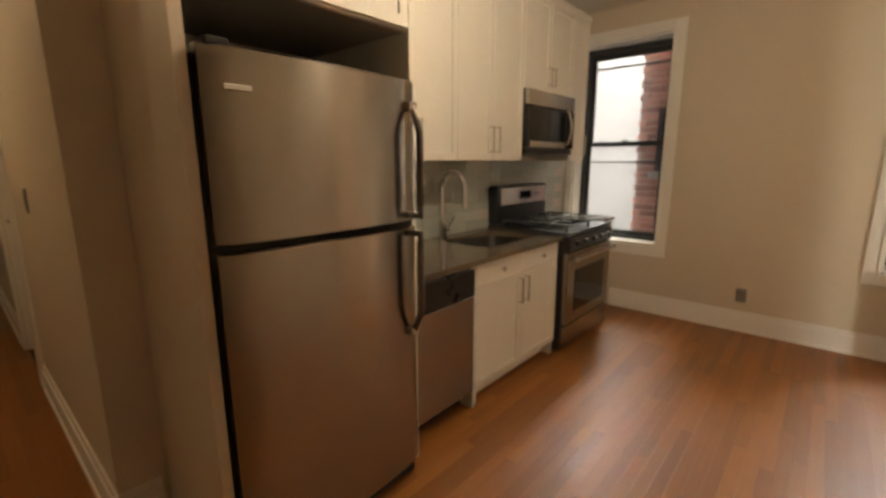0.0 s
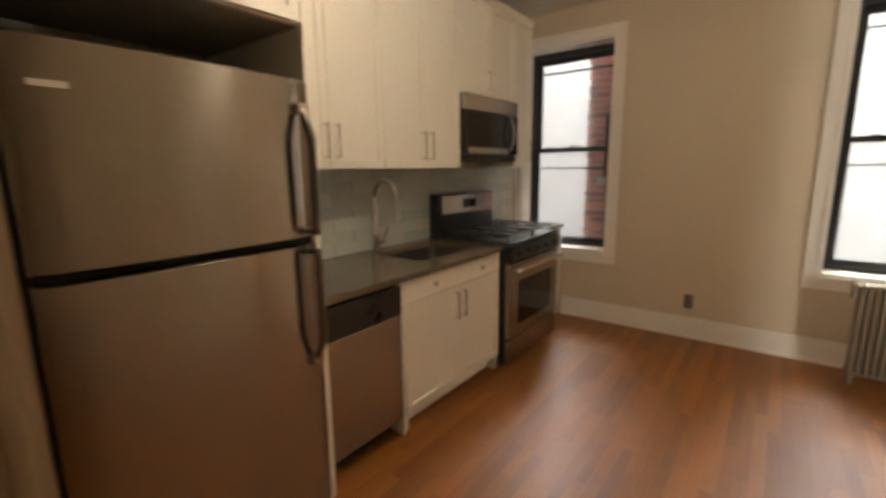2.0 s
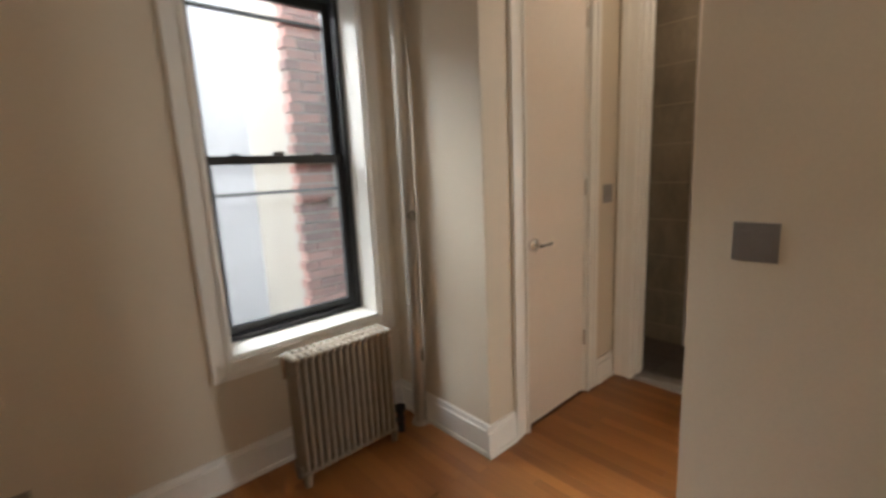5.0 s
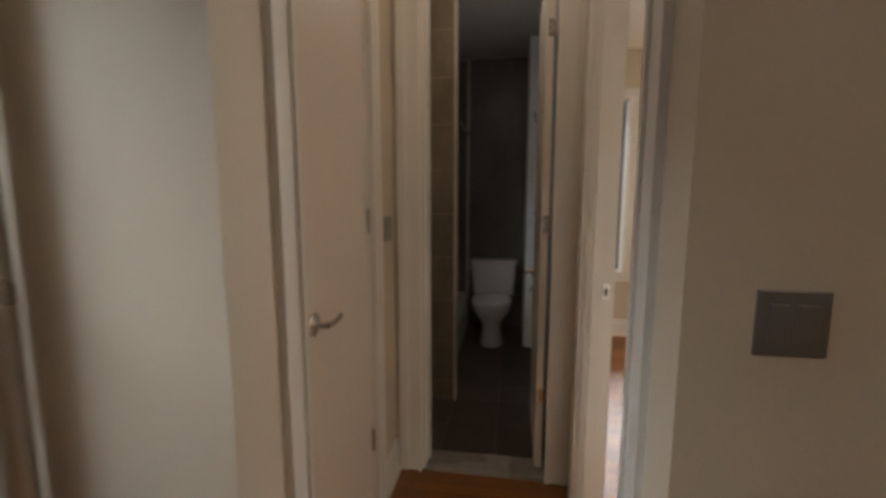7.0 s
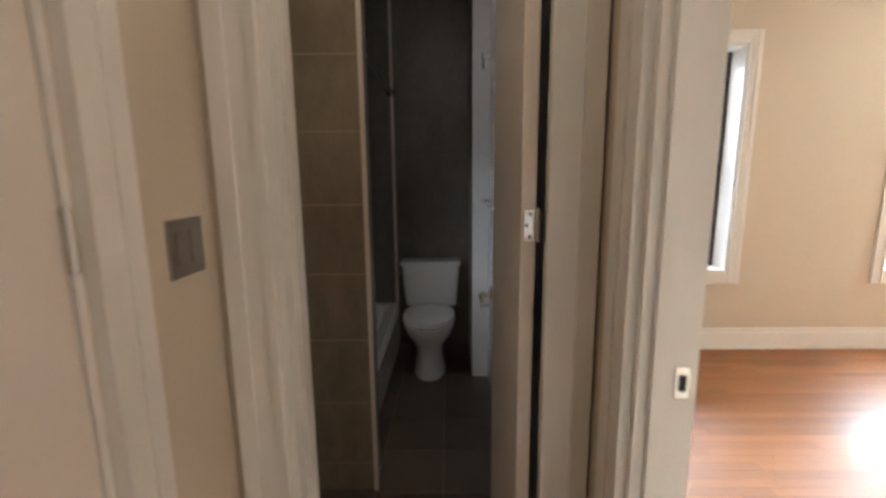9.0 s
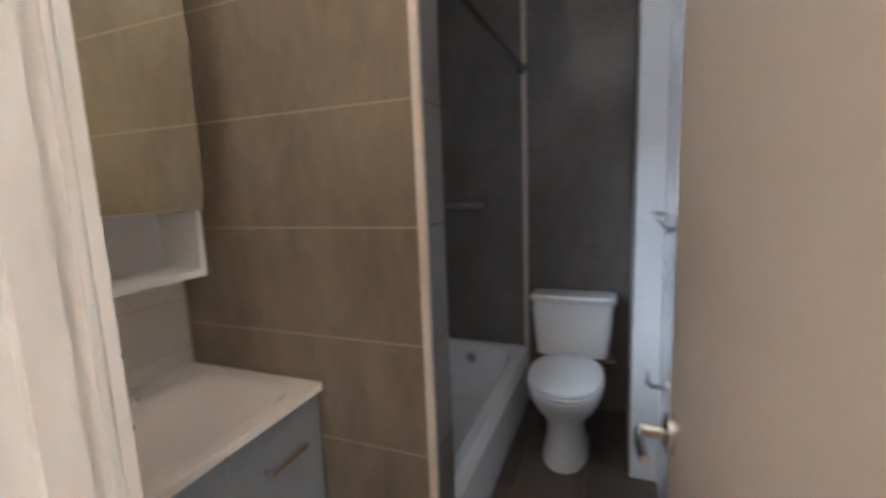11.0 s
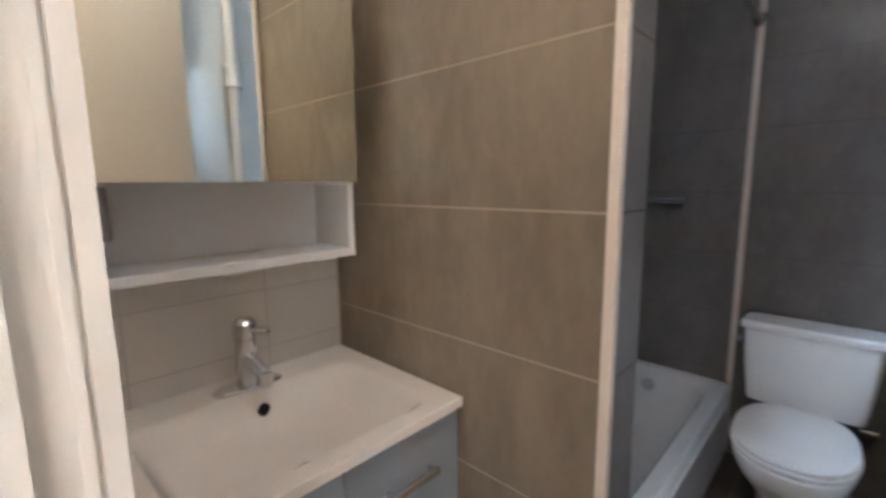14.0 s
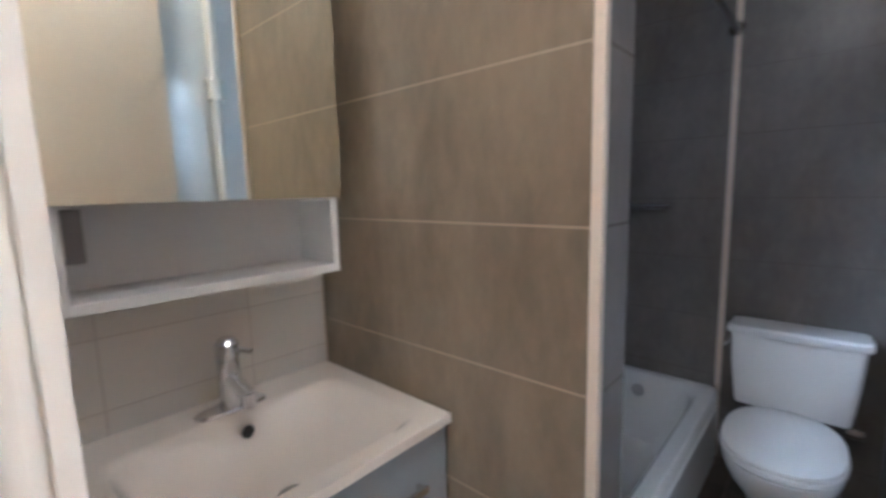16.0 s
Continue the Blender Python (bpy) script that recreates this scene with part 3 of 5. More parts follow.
ceiling_lamp(-0.25, 1.95, "lit round warm glass ceiling lamp in kitchen")


ceiling_lamp(3.25, 3.45, "dim round glass ceiling lamp in bathroom")
# This lamp is added, out of view, as a body for the fill bulb.
ceiling_lamp(2.45, 3.35, "unseen round ceiling lamp added outside the bathroom")


# ---- kitchen ----
def bar_handle(parent, p, axis, length, out, m=None, r=0.006):
    """A square-ended bow handle: bar on two posts."""
    p, o = Vector(p), Vector(out)
    a = Vector((0, 0, 1)) if axis == "z" else Vector((0, 1, 0)) if axis == "y" else Vector((1, 0, 0))
    pts = [p - a * length / 2, p - a * length / 2 + o * 0.03, p + a * length / 2 + o * 0.03, p + a * length / 2]
    bm = bmesh.new()
    for s, e in ((pts[0], pts[1]), (pts[1] - a * r, pts[2] + a * r), (pts[3], pts[2])):
        rod(bm, s, e, r, seg=10)
    return part("handle", bm, m or M_NICKEL, parent, "satin nickel bar handle", smooth=True)


def shaker(parent, name, x, y0, y1, z0, z1, t=0.02, rail=0.058):
    """A shaker front that faces +x: recessed panel in a raised frame. x is the back of the front."""
    bm = boxes((x, x + t, y0, y1, z0, z1), bevel=0.0012, seg=1)
    front = max(bm.faces, key=lambda f: f.calc_center_median().x + f.calc_area() * 1e-3)
    bmesh.ops.inset_region(bm, faces=[front], thickness=rail)
    bmesh.ops.inset_region(bm, faces=[front], thickness=0.003, depth=-0.009)
    return part(name, bm, M_CAB, parent)


G = 0.003
UB, UT, UF = 1.386, 2.53, -1.43


def upper_cabinet(y0, y1, z0, z1, label, doors=2, handles="low", front=UF):
    c = thing("upper_cabinet", label, "kitchen cabinet", (-1.72, (y0 + y1) / 2, z0), "white wall cabinets")
    part("body", boxes((-1.716, front, y0 + 0.001, y1 - 0.001, z0, z1)), M_CAB, c)
    w = (y1 - y0) / doors
    for k in range(doors):
        dr = shaker(c, "door", front + 0.001, y0 + k * w + G, y0 + (k + 1) * w - G, z0 + 0.003, z1 - 0.004)
        hy = y0 + (k + 1) * w - 0.035 if k % 2 == 0 else y0 + k * w + 0.035
        hz = z0 + 0.135 if handles == "low" else z0 + 0.11
        bar_handle(dr, (front + 0.021, hy, hz), "z", 0.155 if handles == "low" else 0.12, (1, 0, 0))
    return c


upper_cabinet(1.755, 2.50, UB, UT, "white shaker double-door wall cabinet above counter")
upper_cabinet(2.50, 3.235, UB, UT, "white shaker double-door wall cabinet above sink")
upper_cabinet(3.235, 3.995, 1.895, UT, "short white shaker cabinet above the microwave", handles="short")
upper_cabinet(3.995, 4.29, UB, UT, "narrow white shaker end wall cabinet beside window", doors=1)
part_ = thing("cabinet_crown", "white crown strip along cabinet tops", "crown moulding", (-1.55, 3.0, UT))
part("strip", boxes((-1.715, UF + 0.03, 1.755, 4.295, UT + 0.001, UT + 0.05), bevel=0.006), M_CAB, part_)

# refrigerator surround and the cabinet over it
t_ = thing("fridge_surround", "tall painted side panels framing the refrigerator niche", "cabinet panel", (-1.4, 1.3, 0))
part("side_panel", boxes((-1.715, -1.0, 0.862, 0.897, 0, 2.53), bevel=0.002), M_WALL, t_, "beige painted end panel")
part("side_panel", boxes((-1.715, -1.03, 1.728, 1.752, 0, 2.53), bevel=0.002), M_CAB, t_)
# Niche back takes the shade-coloured brown.
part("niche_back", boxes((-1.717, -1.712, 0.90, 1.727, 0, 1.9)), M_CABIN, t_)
c = thing("upper_cabinet", "deep white shaker cabinet above the refrigerator", "kitchen cabinet", (-1.4, 1.3, 1.90), "white wall cabinets")
part("body", boxes((-1.715, -1.05, 0.899, 1.726, 1.885, 2.53)), M_CAB, c)
# Underside is darkened by colour, for shade below the cabinet.
part("underside", boxes((-1.71, -1.055, 0.902, 1.724, 1.878, 1.8845)), M_CABIN, c, "cabinet underside with the niche shade in its colour")
for k in range(2):
    dr = shaker(c, "door", -1.049, 0.902 + k * 0.412, 0.902 + (k + 1) * 0.412 - G, 1.89, 2.525)
    part("knob", rods(((-1.028, 1.275 + 0.075 * k, 1.945), (-1.010, 1.275 + 0.075 * k, 1.945), 0.005), ((-1.012, 1.275 + 0.075 * k, 1.945), (-1.0, 1.275 + 0.075 * k, 1.945), 0.014)), M_NICKEL, dr, "small round nickel knob", True)

# refrigerator
t_ = thing("refrigerator", "stainless steel top-freezer refrigerator with bow handles", "refrigerator", (-1.3, 1.305, 0))
part("body", boxes((-1.69, -1.008, 0.906, 1.685, 0.02, 1.66), bevel=0.004), M_RUBBER, t_, "dark grey cabinet body")


def fridge_door(name, z0, z1):
    """A door skin that swells gently towards its middle."""
    bm, n = bmesh.new(), 16
    y0, y1 = 0.908, 1.682
    cols = []
    for i in range(n + 1):
        u = i / n
        y = y0 + u * (y1 - y0)
        e = min(u, 1 - u) * (y1 - y0)
        x = -0.948 + 0.022 * (1 - (2 * u - 1) ** 2) - 0.02 * max(0, 1 - e / 0.016) ** 2
        cols.append([bm.verts.new((x, y, z)) for z in (z0 + 0.006, z1 - 0.006)] + [bm.verts.new((x - 0.008, y, z)) for z in (z0, z1)] + [bm.verts.new((-1.004, y, z)) for z in (z0, z1)])
    for a, b in zip(cols, cols[1:]):
        for p, q in ((0, 1), (2, 0), (1, 3), (4, 2), (3, 5), (5, 4)):
            bm.faces.new((a[p], b[p], b[q], a[q]))
    for a in (cols[0], cols[-1]):
        bm.faces.new((a[0], a[1], a[3], a[5], a[4], a[2]))
    bmesh.ops.recalc_face_normals(bm, faces=bm.faces[:])
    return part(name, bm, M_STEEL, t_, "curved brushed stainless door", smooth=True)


fz = fridge_door("freezer_door", 1.148, 1.68)
fd = fridge_door("fridge_door", 0.075, 1.128)
part("gasket", boxes((-1.006, -0.975, 0.935, 1.675, 1.126, 1.150)), M_RUBBER, t_, "black door gasket")
part("kick_grille", boxes((-1.02, -0.985, 0.935, 1.675, 0.0, 0.068), *[(-0.985, -0.981, 0.95, 1.66, 0.012 + 0.012 * k, 0.018 + 0.012 * k) for k in range(4)]), M_RUBBER, t_, "black toe grille")
for dr, z0, z1, flip in ((fz, 1.175, 1.585, 1), (fd, 0.70, 1.105, -1)):
    pts = []
    for k in range(13):
        u = k / 12
        bow = math.sin(min(1.0, (u if flip < 0 else 1 - u) * 2.6) * math.pi / 2)
        pts.append((-0.955 + 0.018 + 0.052 * min(1, bow + 0.15), 1.632, z0 + u * (z1 - z0)))
    pts = [(-0.948, 1.632, pts[0][2])] + pts + [(-0.948, 1.632, pts[-1][2])]
    part("handle", tube(pts, 0.0135, 12), M_HANDLE, dr, "dark bronze-tinted bowed steel handle", True)
    zc = z1 if flip > 0 else z0
    part("handle_cap", boxes((-0.945, -0.915, 1.612, 1.652, zc - 0.02, zc + 0.015), bevel=0.006), M_STEELH, dr)
part("badge", boxes((-0.9435, -0.9345, 0.955, 1.03, 1.566, 1.583), bevel=0.0015), M_CHROME, fz, "small plain chrome badge")
part("hinge_cap", boxes((-1.03, -0.96, 0.93, 0.99, 1.681, 1.70), bevel=0.005), M_RUBBER, t_)

# base run
BF = -1.10


def base_front(c, y0, y1, drawers=True):
    w = (y1 - y0) / 2
    for k in range(2):
        a, b = y0 + k * w + G, y0 + (k + 1) * w - G
        dw = part("drawer_front", boxes((BF + 0.001, BF + 0.021, a, b, 0.713, 0.832), bevel=0.0015), M_CAB, c)
        part("knob", rods(((BF + 0.021, (a + b) / 2, 0.775), (BF + 0.036, (a + b) / 2, 0.775), 0.005), ((BF + 0.036, (a + b) / 2, 0.775), (BF + 0.046, (a + b) / 2, 0.775), 0.014)), M_NICKEL, dw, "small round nickel knob", True)
        dr = shaker(c, "door", BF + 0.001, a, b, 0.105, 0.708)
        hy = b - 0.032 if k == 0 else a + 0.032
        bar_handle(dr, (BF + 0.021, hy, 0.60), "z", 0.15, (1, 0, 0))


c = thing("base_cabinet", "white shaker sink base cabinet with two doors", "kitchen cabinet", (-1.4, 2.75, 0), "white base cabinets")
part("body", boxes((-1.716, BF, 2.262, 2.30, 0.0, 0.838), (-1.716, BF, 3.19, 3.222, 0.0, 0.838), (-1.716, BF, 2.30, 3.19, 0.10, 0.13), (BF - 0.02, BF, 2.30, 3.19, 0.13, 0.838)), M_CAB, c)
part("toe_kick", boxes((-1.18, -1.165, 2.301, 3.189, 0.0, 0.099)), M_CAB, c)
base_front(c, 2.264, 3.21)

t_ = thing("dishwasher", "stainless steel dishwasher with black control strip", "dishwasher", (-1.4, 2.0, 0))
part("body", boxes((-1.70, -1.112, 1.685, 2.245, 0.09, 0.83)), M_RUBBER, t_)
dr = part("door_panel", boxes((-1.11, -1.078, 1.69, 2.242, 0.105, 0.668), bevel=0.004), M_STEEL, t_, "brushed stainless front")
part("control_panel", boxes((-1.11, -1.074, 1.69, 2.242, 0.672, 0.818), bevel=0.005), M_BLACK, t_, "glossy black control panel")
part("toe_panel", boxes((-1.19, -1.17, 1.69, 2.242, 0.0, 0.10)), M_RUBBER, t_)
c = thing("filler_panel", "narrow white filler panel beside the dishwasher", "cabinet panel", (-1.2, 2.25, 0))
part("panel", boxes((-1.716, -1.085, 2.246, 2.261, 0.0, 0.838)), M_CAB, c)

c = thing("base_cabinet", "narrow white base cabinet between range and window", "kitchen cabinet", (-1.4, 4.2, 0), "white base cabinets")
part("body", boxes((-1.716, -1.235, 4.045, 4.595, 0.0, 0.838)), M_CAB, c)
dr = shaker(c, "door", -1.234, 4.05, 4.59, 0.105, 0.70)
part("drawer_front", boxes((-1.234, -1.214, 4.05, 4.59, 0.706, 0.834), bevel=0.0015), M_CAB, c)

CT = 0.868
t_ = thing("countertop", "polished grey-brown quartz countertop around undermount sink", "countertop", (-1.4, 2.4, 0.85))
SX0, SX1, SY0, SY1 = -1.60, -1.20, 2.56, 3.14
bm = bmesh.new()
xs, ys = (-1.718, SX0, SX1, -1.06), (1.70, SY0, SY1, 3.232)
low, top = ([[bm.verts.new((x, y, z)) for y in ys] for x in xs] for z in (0.839, CT))
ring = [(i, k) for i in range(3) for k in range(3) if (i, k) != (1, 1)]
for i, k in ring:
    for g in (low, top):
        bm.faces.new((g[i][k], g[i + 1][k], g[i + 1][k + 1], g[i][k + 1]))
for (i, k), (i2, k2) in [((a, 0), (a + 1, 0)) for a in range(3)] + [((a, 3), (a + 1, 3)) for a in range(3)] + [((0, a), (0, a + 1)) for a in range(3)] + [((3, a), (3, a + 1)) for a in range(3)] + [((1, 1), (2, 1)), ((1, 2), (2, 2)), ((1, 1), (1, 2)), ((2, 1), (2, 2))]:
    bm.faces.new((low[i][k], low[i2][k2], top[i2][k2], top[i][k]))
bmesh.ops.recalc_face_normals(bm, faces=bm.faces[:])
part("slab", bm, M_COUNTER, t_)
t_ = thing("countertop", "short grey-brown quartz countertop beside the range", "countertop", (-1.4, 4.2, 0.85))
part("slab", boxes((-1.718, -1.20, 4.035, 4.605, 0.839, CT), bevel=0.002), M_COUNTER, t_)

t_ = thing("sink", "undermount stainless steel single-bowl kitchen sink", "sink", (-1.4, 2.85, 0.65))
secs = []
for z, g in ((0.838, 0.0), (0.80, 0.004), (0.69, 0.012), (0.665, 0.03), (0.66, 0.10)):
    secs.append(oval((SX0 + SX1) / 2, (SY0 + SY1) / 2, z, (SX1 - SX0) / 2 + 0.012 - g, (SY1 - SY0) / 2 + 0.012 - g, 40, 9))
bm = loft(secs, close=False)
bm.faces.new([v for v in bm.verts][-40:])
part("bowl", bm, M_SINK, t_, smooth=True)
part("drain", rods(((-1.40, 2.85, 0.661), (-1.40, 2.85, 0.665), 0.045), seg=22), M_CHROME, t_, smooth=True)

t_ = thing("kitchen_faucet", "tall chrome gooseneck pull-down kitchen faucet", "faucet", (-1.645, 2.63, CT))
part("base", rods(((-1.645, 2.63, CT), (-1.645, 2.63, CT + 0.012), 0.03), ((-1.645, 2.63, CT + 0.012), (-1.645, 2.63, CT + 0.13), 0.027), seg=20), M_CHROME, t_, smooth=True)
pts = [(-1.645, 2.63, CT + 0.10), (-1.645, 2.63, CT + 0.34)]
for k in range(11):
    a = math.pi * k / 10
    pts.append((-1.645 + 0.095 * (1 - math.cos(a)), 2.63, CT + 0.34 + 0.105 * math.sin(a)))
pts.append((-1.455, 2.63, CT + 0.32))
part("spout", tube(pts, 0.015, 14), M_CHROME, t_, "chrome gooseneck spout", True)
part("spray_head", rods(((-1.455, 2.63, CT + 0.33), (-1.455, 2.63, CT + 0.22), 0.018, 16, 0.022)), M_CHROME, t_, smooth=True)
part("lever", rods(((-1.645, 2.655, CT + 0.06), (-1.645, 2.70, CT + 0.06), 0.014), ((-1.645, 2.69, CT + 0.06), (-1.60, 2.70, CT + 0.15), 0.006)), M_CHROME, t_, smooth=True)

# gas range
R0, R1 = 3.236, 4.03
t_ = thing("gas_range", "stainless and black freestanding gas range", "stove", (-1.4, 3.63, 0))
part("body", boxes((-1.70, -1.055, R0, R1, 0.02, 0.875), bevel=0.003), M_BLACK, t_, "black enamel body")
part("storage_drawer", boxes((-1.054, -1.018, R0 + 0.006, R1 - 0.006, 0.045, 0.205), bevel=0.006), M_STEEL, t_, "stainless storage drawer")
dr = part("oven_door", boxes((-1.054, -1.012, R0 + 0.004, R1 - 0.004, 0.215, 0.745), bevel=0.008), M_STEEL, t_, "stainless oven door")
part("oven_window", boxes((-1.0125, -1.0085, R0 + 0.13, R1 - 0.13, 0.30, 0.61), bevel=0.002), M_BLKGLASS, dr, "black oven glass")
bm = rods(((-0.965, R0 + 0.04, 0.705), (-0.965, R1 - 0.04, 0.705), 0.014))
rod(bm, (-1.012, R0 + 0.075, 0.705), (-0.965, R0 + 0.075, 0.705), 0.011)
rod(bm, (-1.012, R1 - 0.075, 0.705), (-0.965, R1 - 0.075, 0.705), 0.011)
part("oven_handle", bm, M_STEELH, dr, "stainless bar handle", True)
part("control_panel", boxes((-1.06, -1.005, R0 + 0.002, R1 - 0.002, 0.755, 0.868), bevel=0.012), M_BLACK, t_, "black front control panel")
for k in range(5):
    y = R0 + 0.11 + k * (R1 - R0 - 0.22) / 4
    part("knob", rods(((-1.006, y, 0.812), (-0.98, y, 0.812), 0.022, 18, 0.018)), M_BLACK, t_, "black burner knob", True)
part("cooktop", boxes((-1.70, -1.01, R0, R1, 0.876, 0.892), bevel=0.005), M_BLACK, t_, "glossy black cooktop")
for k in range(2):
    y0 = R0 + 0.035 + k * 0.37
    y1 = y0 + 0.355
    bars = []
    for x in (-1.575, -1.335, -1.05):
        bars.append(((x, y0, 0.935), (x, y1, 0.935), 0.0075))
    for y in (y0, (y0 + y1) / 2, y1):
        bars.append(((-1.575, y, 0.935), (-1.05, y, 0.935), 0.0075))
    for x in (-1.575, -1.05):
        for y in (y0, y1):
            bars.append(((x, y, 0.892), (x, y, 0.935), 0.007))
    for x in (-1.455, -1.215):
        bars.append(((x, y0 + 0.05, 0.938), (x, y1 - 0.05, 0.938), 0.006))
    part("grate", rods(*bars, seg=8), M_IRON, t_, "cast iron pan grate")
    for x in (-1.455, -1.215):
        y = (y0 + y1) / 2
        part("burner", rods(((x, y, 0.892), (x, y, 0.908), 0.05), ((x, y, 0.908), (x, y, 0.918), 0.036), seg=22), M_IRON, t_, "black burner cap", True)
bg = part("backguard", boxes((-1.705, -1.615, R0 + 0.005, R1 - 0.005, 0.893, 1.195), bevel=0.02), M_BLACK, t_, "black backguard")
part("backguard_panel", boxes((-1.617, -1.606, R0 + 0.05, R1 - 0.05, 1.04, 1.178), bevel=0.004), M_NICKEL, bg, "stainless control fascia")
part("display", boxes((-1.607, -1.603, 3.55, 3.73, 1.078, 1.145), bevel=0.001), M_BLKGLASS, bg, "black clock display")
for k in range(4):
    part("button", boxes((-1.607, -1.604, 3.76 + 0.03 * k, 3.78 + 0.03 * k, 1.10, 1.12)), M_HANDLE, bg)

# microwave
t_ = thing("microwave", "stainless over-the-range microwave with black glass", "microwave", (-1.5, 3.62, 1.44), )
m0, m1, zb, zt = 3.24, 3.99, 1.44, 1.888
part("body", boxes((-1.712, -1.405, m0, m1, zb, zt), bevel=0.004), M_BLACK, t_, "black case")
part("top_band", boxes((-1.404, -1.372, m0, m1, zt - 0.11, zt), bevel=0.008), M_STEELH, t_, "stainless top band")
dr = part("door", boxes((-1.404, -1.37, m0, m1 - 0.135, zb + 0.04, zt - 0.112), bevel=0.006), M_BLACK, t_, "black framed door")
part("lower_band", boxes((-1.3705, -1.366, m0 + 0.03, m1 - 0.16, zb + 0.045, zb + 0.088), bevel=0.001), M_STEELH, dr, "stainless lower band")
part("door_glass", boxes((-1.3705, -1.3675, m0 + 0.03, m1 - 0.155, zb + 0.095, zt - 0.125), bevel=0.001), M_BLKGLASS, dr, "black door glass")
part("control_panel", boxes((-1.404, -1.371, m1 - 0.133, m1, zb + 0.04, zt - 0.112), bevel=0.005), M_BLKGLASS, t_, "black touch panel")
pts = [(-1.37, m1 - 0.155, zb + 0.075)]
for k in range(9):
    u = k / 8
    pts.append((-1.352 + 0.03 * math.sin(math.pi * u), m1 - 0.155, zb + 0.075 + u * 0.25))
pts.append((-1.37, m1 - 0.155, zb + 0.325))
part("handle", tube(pts, 0.011, 12), M_STEELH, dr, "bowed stainless handle", True)
part("bottom_vent", boxes((-1.70, -1.385, m0 + 0.002, m1 - 0.002, zb - 0.006, zb + 0.036), bevel=0.006), M_BLACK, t_)

# backsplash of glass tiles
bs = structure("wall_backsplash", boxes((-1.7195, -1.7165, 1.754, 4.60, CT, 1.384)), M_GROUT, "pale grout behind grey glass subway tiles", "backsplash")
bm_t = boxes((-1.7163, -1.7105, -0.151, 0.151, -0.036, 0.036))
tile_me = bpy.data.meshes.new("tile")
bm_t.to_mesh(tile_me)
bm_t.free()
tile_me.materials.append(M_SPLASH)
rows_z = [CT + 0.038 + 0.075 * k for k in range(7)]
for k, z in enumerate(rows_z[:-1] + [rows_z[-1] - 0.008]):
    y = 1.90 - (0.153 if k % 2 else 0)
    while y < 4.6:
        if 1.90 <= y <= 4.45 and not (R0 < y < R1 and z < 1.1):
            ob = new("tile", tile_me)
            ob.location = (0, y, z)
            ob.parent = bs
        y += 0.306

# radiator
t_ = thing("radiator", "old brown-painted cast iron column radiator under window", "radiator", (1.1, 4.4, 0))
ns = 15
for k in range(ns):
    x = 0.83 + k * 0.0357
    bm = bmesh.new()
    for y in (4.345, 4.39, 4.435):
        rod(bm, (x, y, 0.075), (x, y, 0.635), 0.0145, 10)
    for z in (0.075, 0.632):
        rod(bm, (x, 4.335, z), (x, 4.445, z), 0.0172, 10)
    bmesh.ops.create_icosphere(bm, subdivisions=2, radius=0.0175, matrix=Matrix.Translation((x, 4.335, 0.634)))
    bmesh.ops.create_icosphere(bm, subdivisions=2, radius=0.0175, matrix=Matrix.Translation((x, 4.445, 0.634)))
    if k in (0, ns - 1):
        rod(bm, (x, 4.345, 0.0), (x, 4.345, 0.075), 0.016, 10, 0.024)
        rod(bm, (x, 4.435, 0.0), (x, 4.435, 0.075), 0.016, 10, 0.024)
    part("section", bm, M_RAD, t_, smooth=True)
for z in (0.08, 0.63):
    part("connecting_pipe", rods(((0.83, 4.39, z), (1.33, 4.39, z), 0.02)), M_RAD, t_, smooth=True)
part("air_vent", rods(((0.79, 4.39, 0.56), (0.83, 4.39, 0.56), 0.006), ((0.79, 4.39, 0.55), (0.79, 4.39, 0.665), 0.012)), M_NICKEL, t_, "small silver air vent", True)
part("valve", rods(((1.33, 4.39, 0.08), (1.43, 4.39, 0.08), 0.016), ((1.41, 4.39, 0.0), (1.41, 4.39, 0.13), 0.02), ((1.41, 4.39, 0.13), (1.41, 4.39, 0.155), 0.032)), M_RUBBER, t_, "dark valve", True)

t_ = thing("riser_pipe", "silver-painted steam riser pipe in room corner", "pipe", (1.545, 4.38, 0))
part("pipe", rods(((1.545, 4.38, 0.0), (1.545, 4.38, H), 0.038), seg=20), M_PIPE, t_, smooth=True)
part("floor_collar", rods(((1.545, 4.38, 0.0), (1.545, 4.38, 0.02), 0.052, 20, 0.045), seg=20), M_PIPE, t_, smooth=True)


# ---- bathroom ----
BT0 = 0.138
TS = 0.285


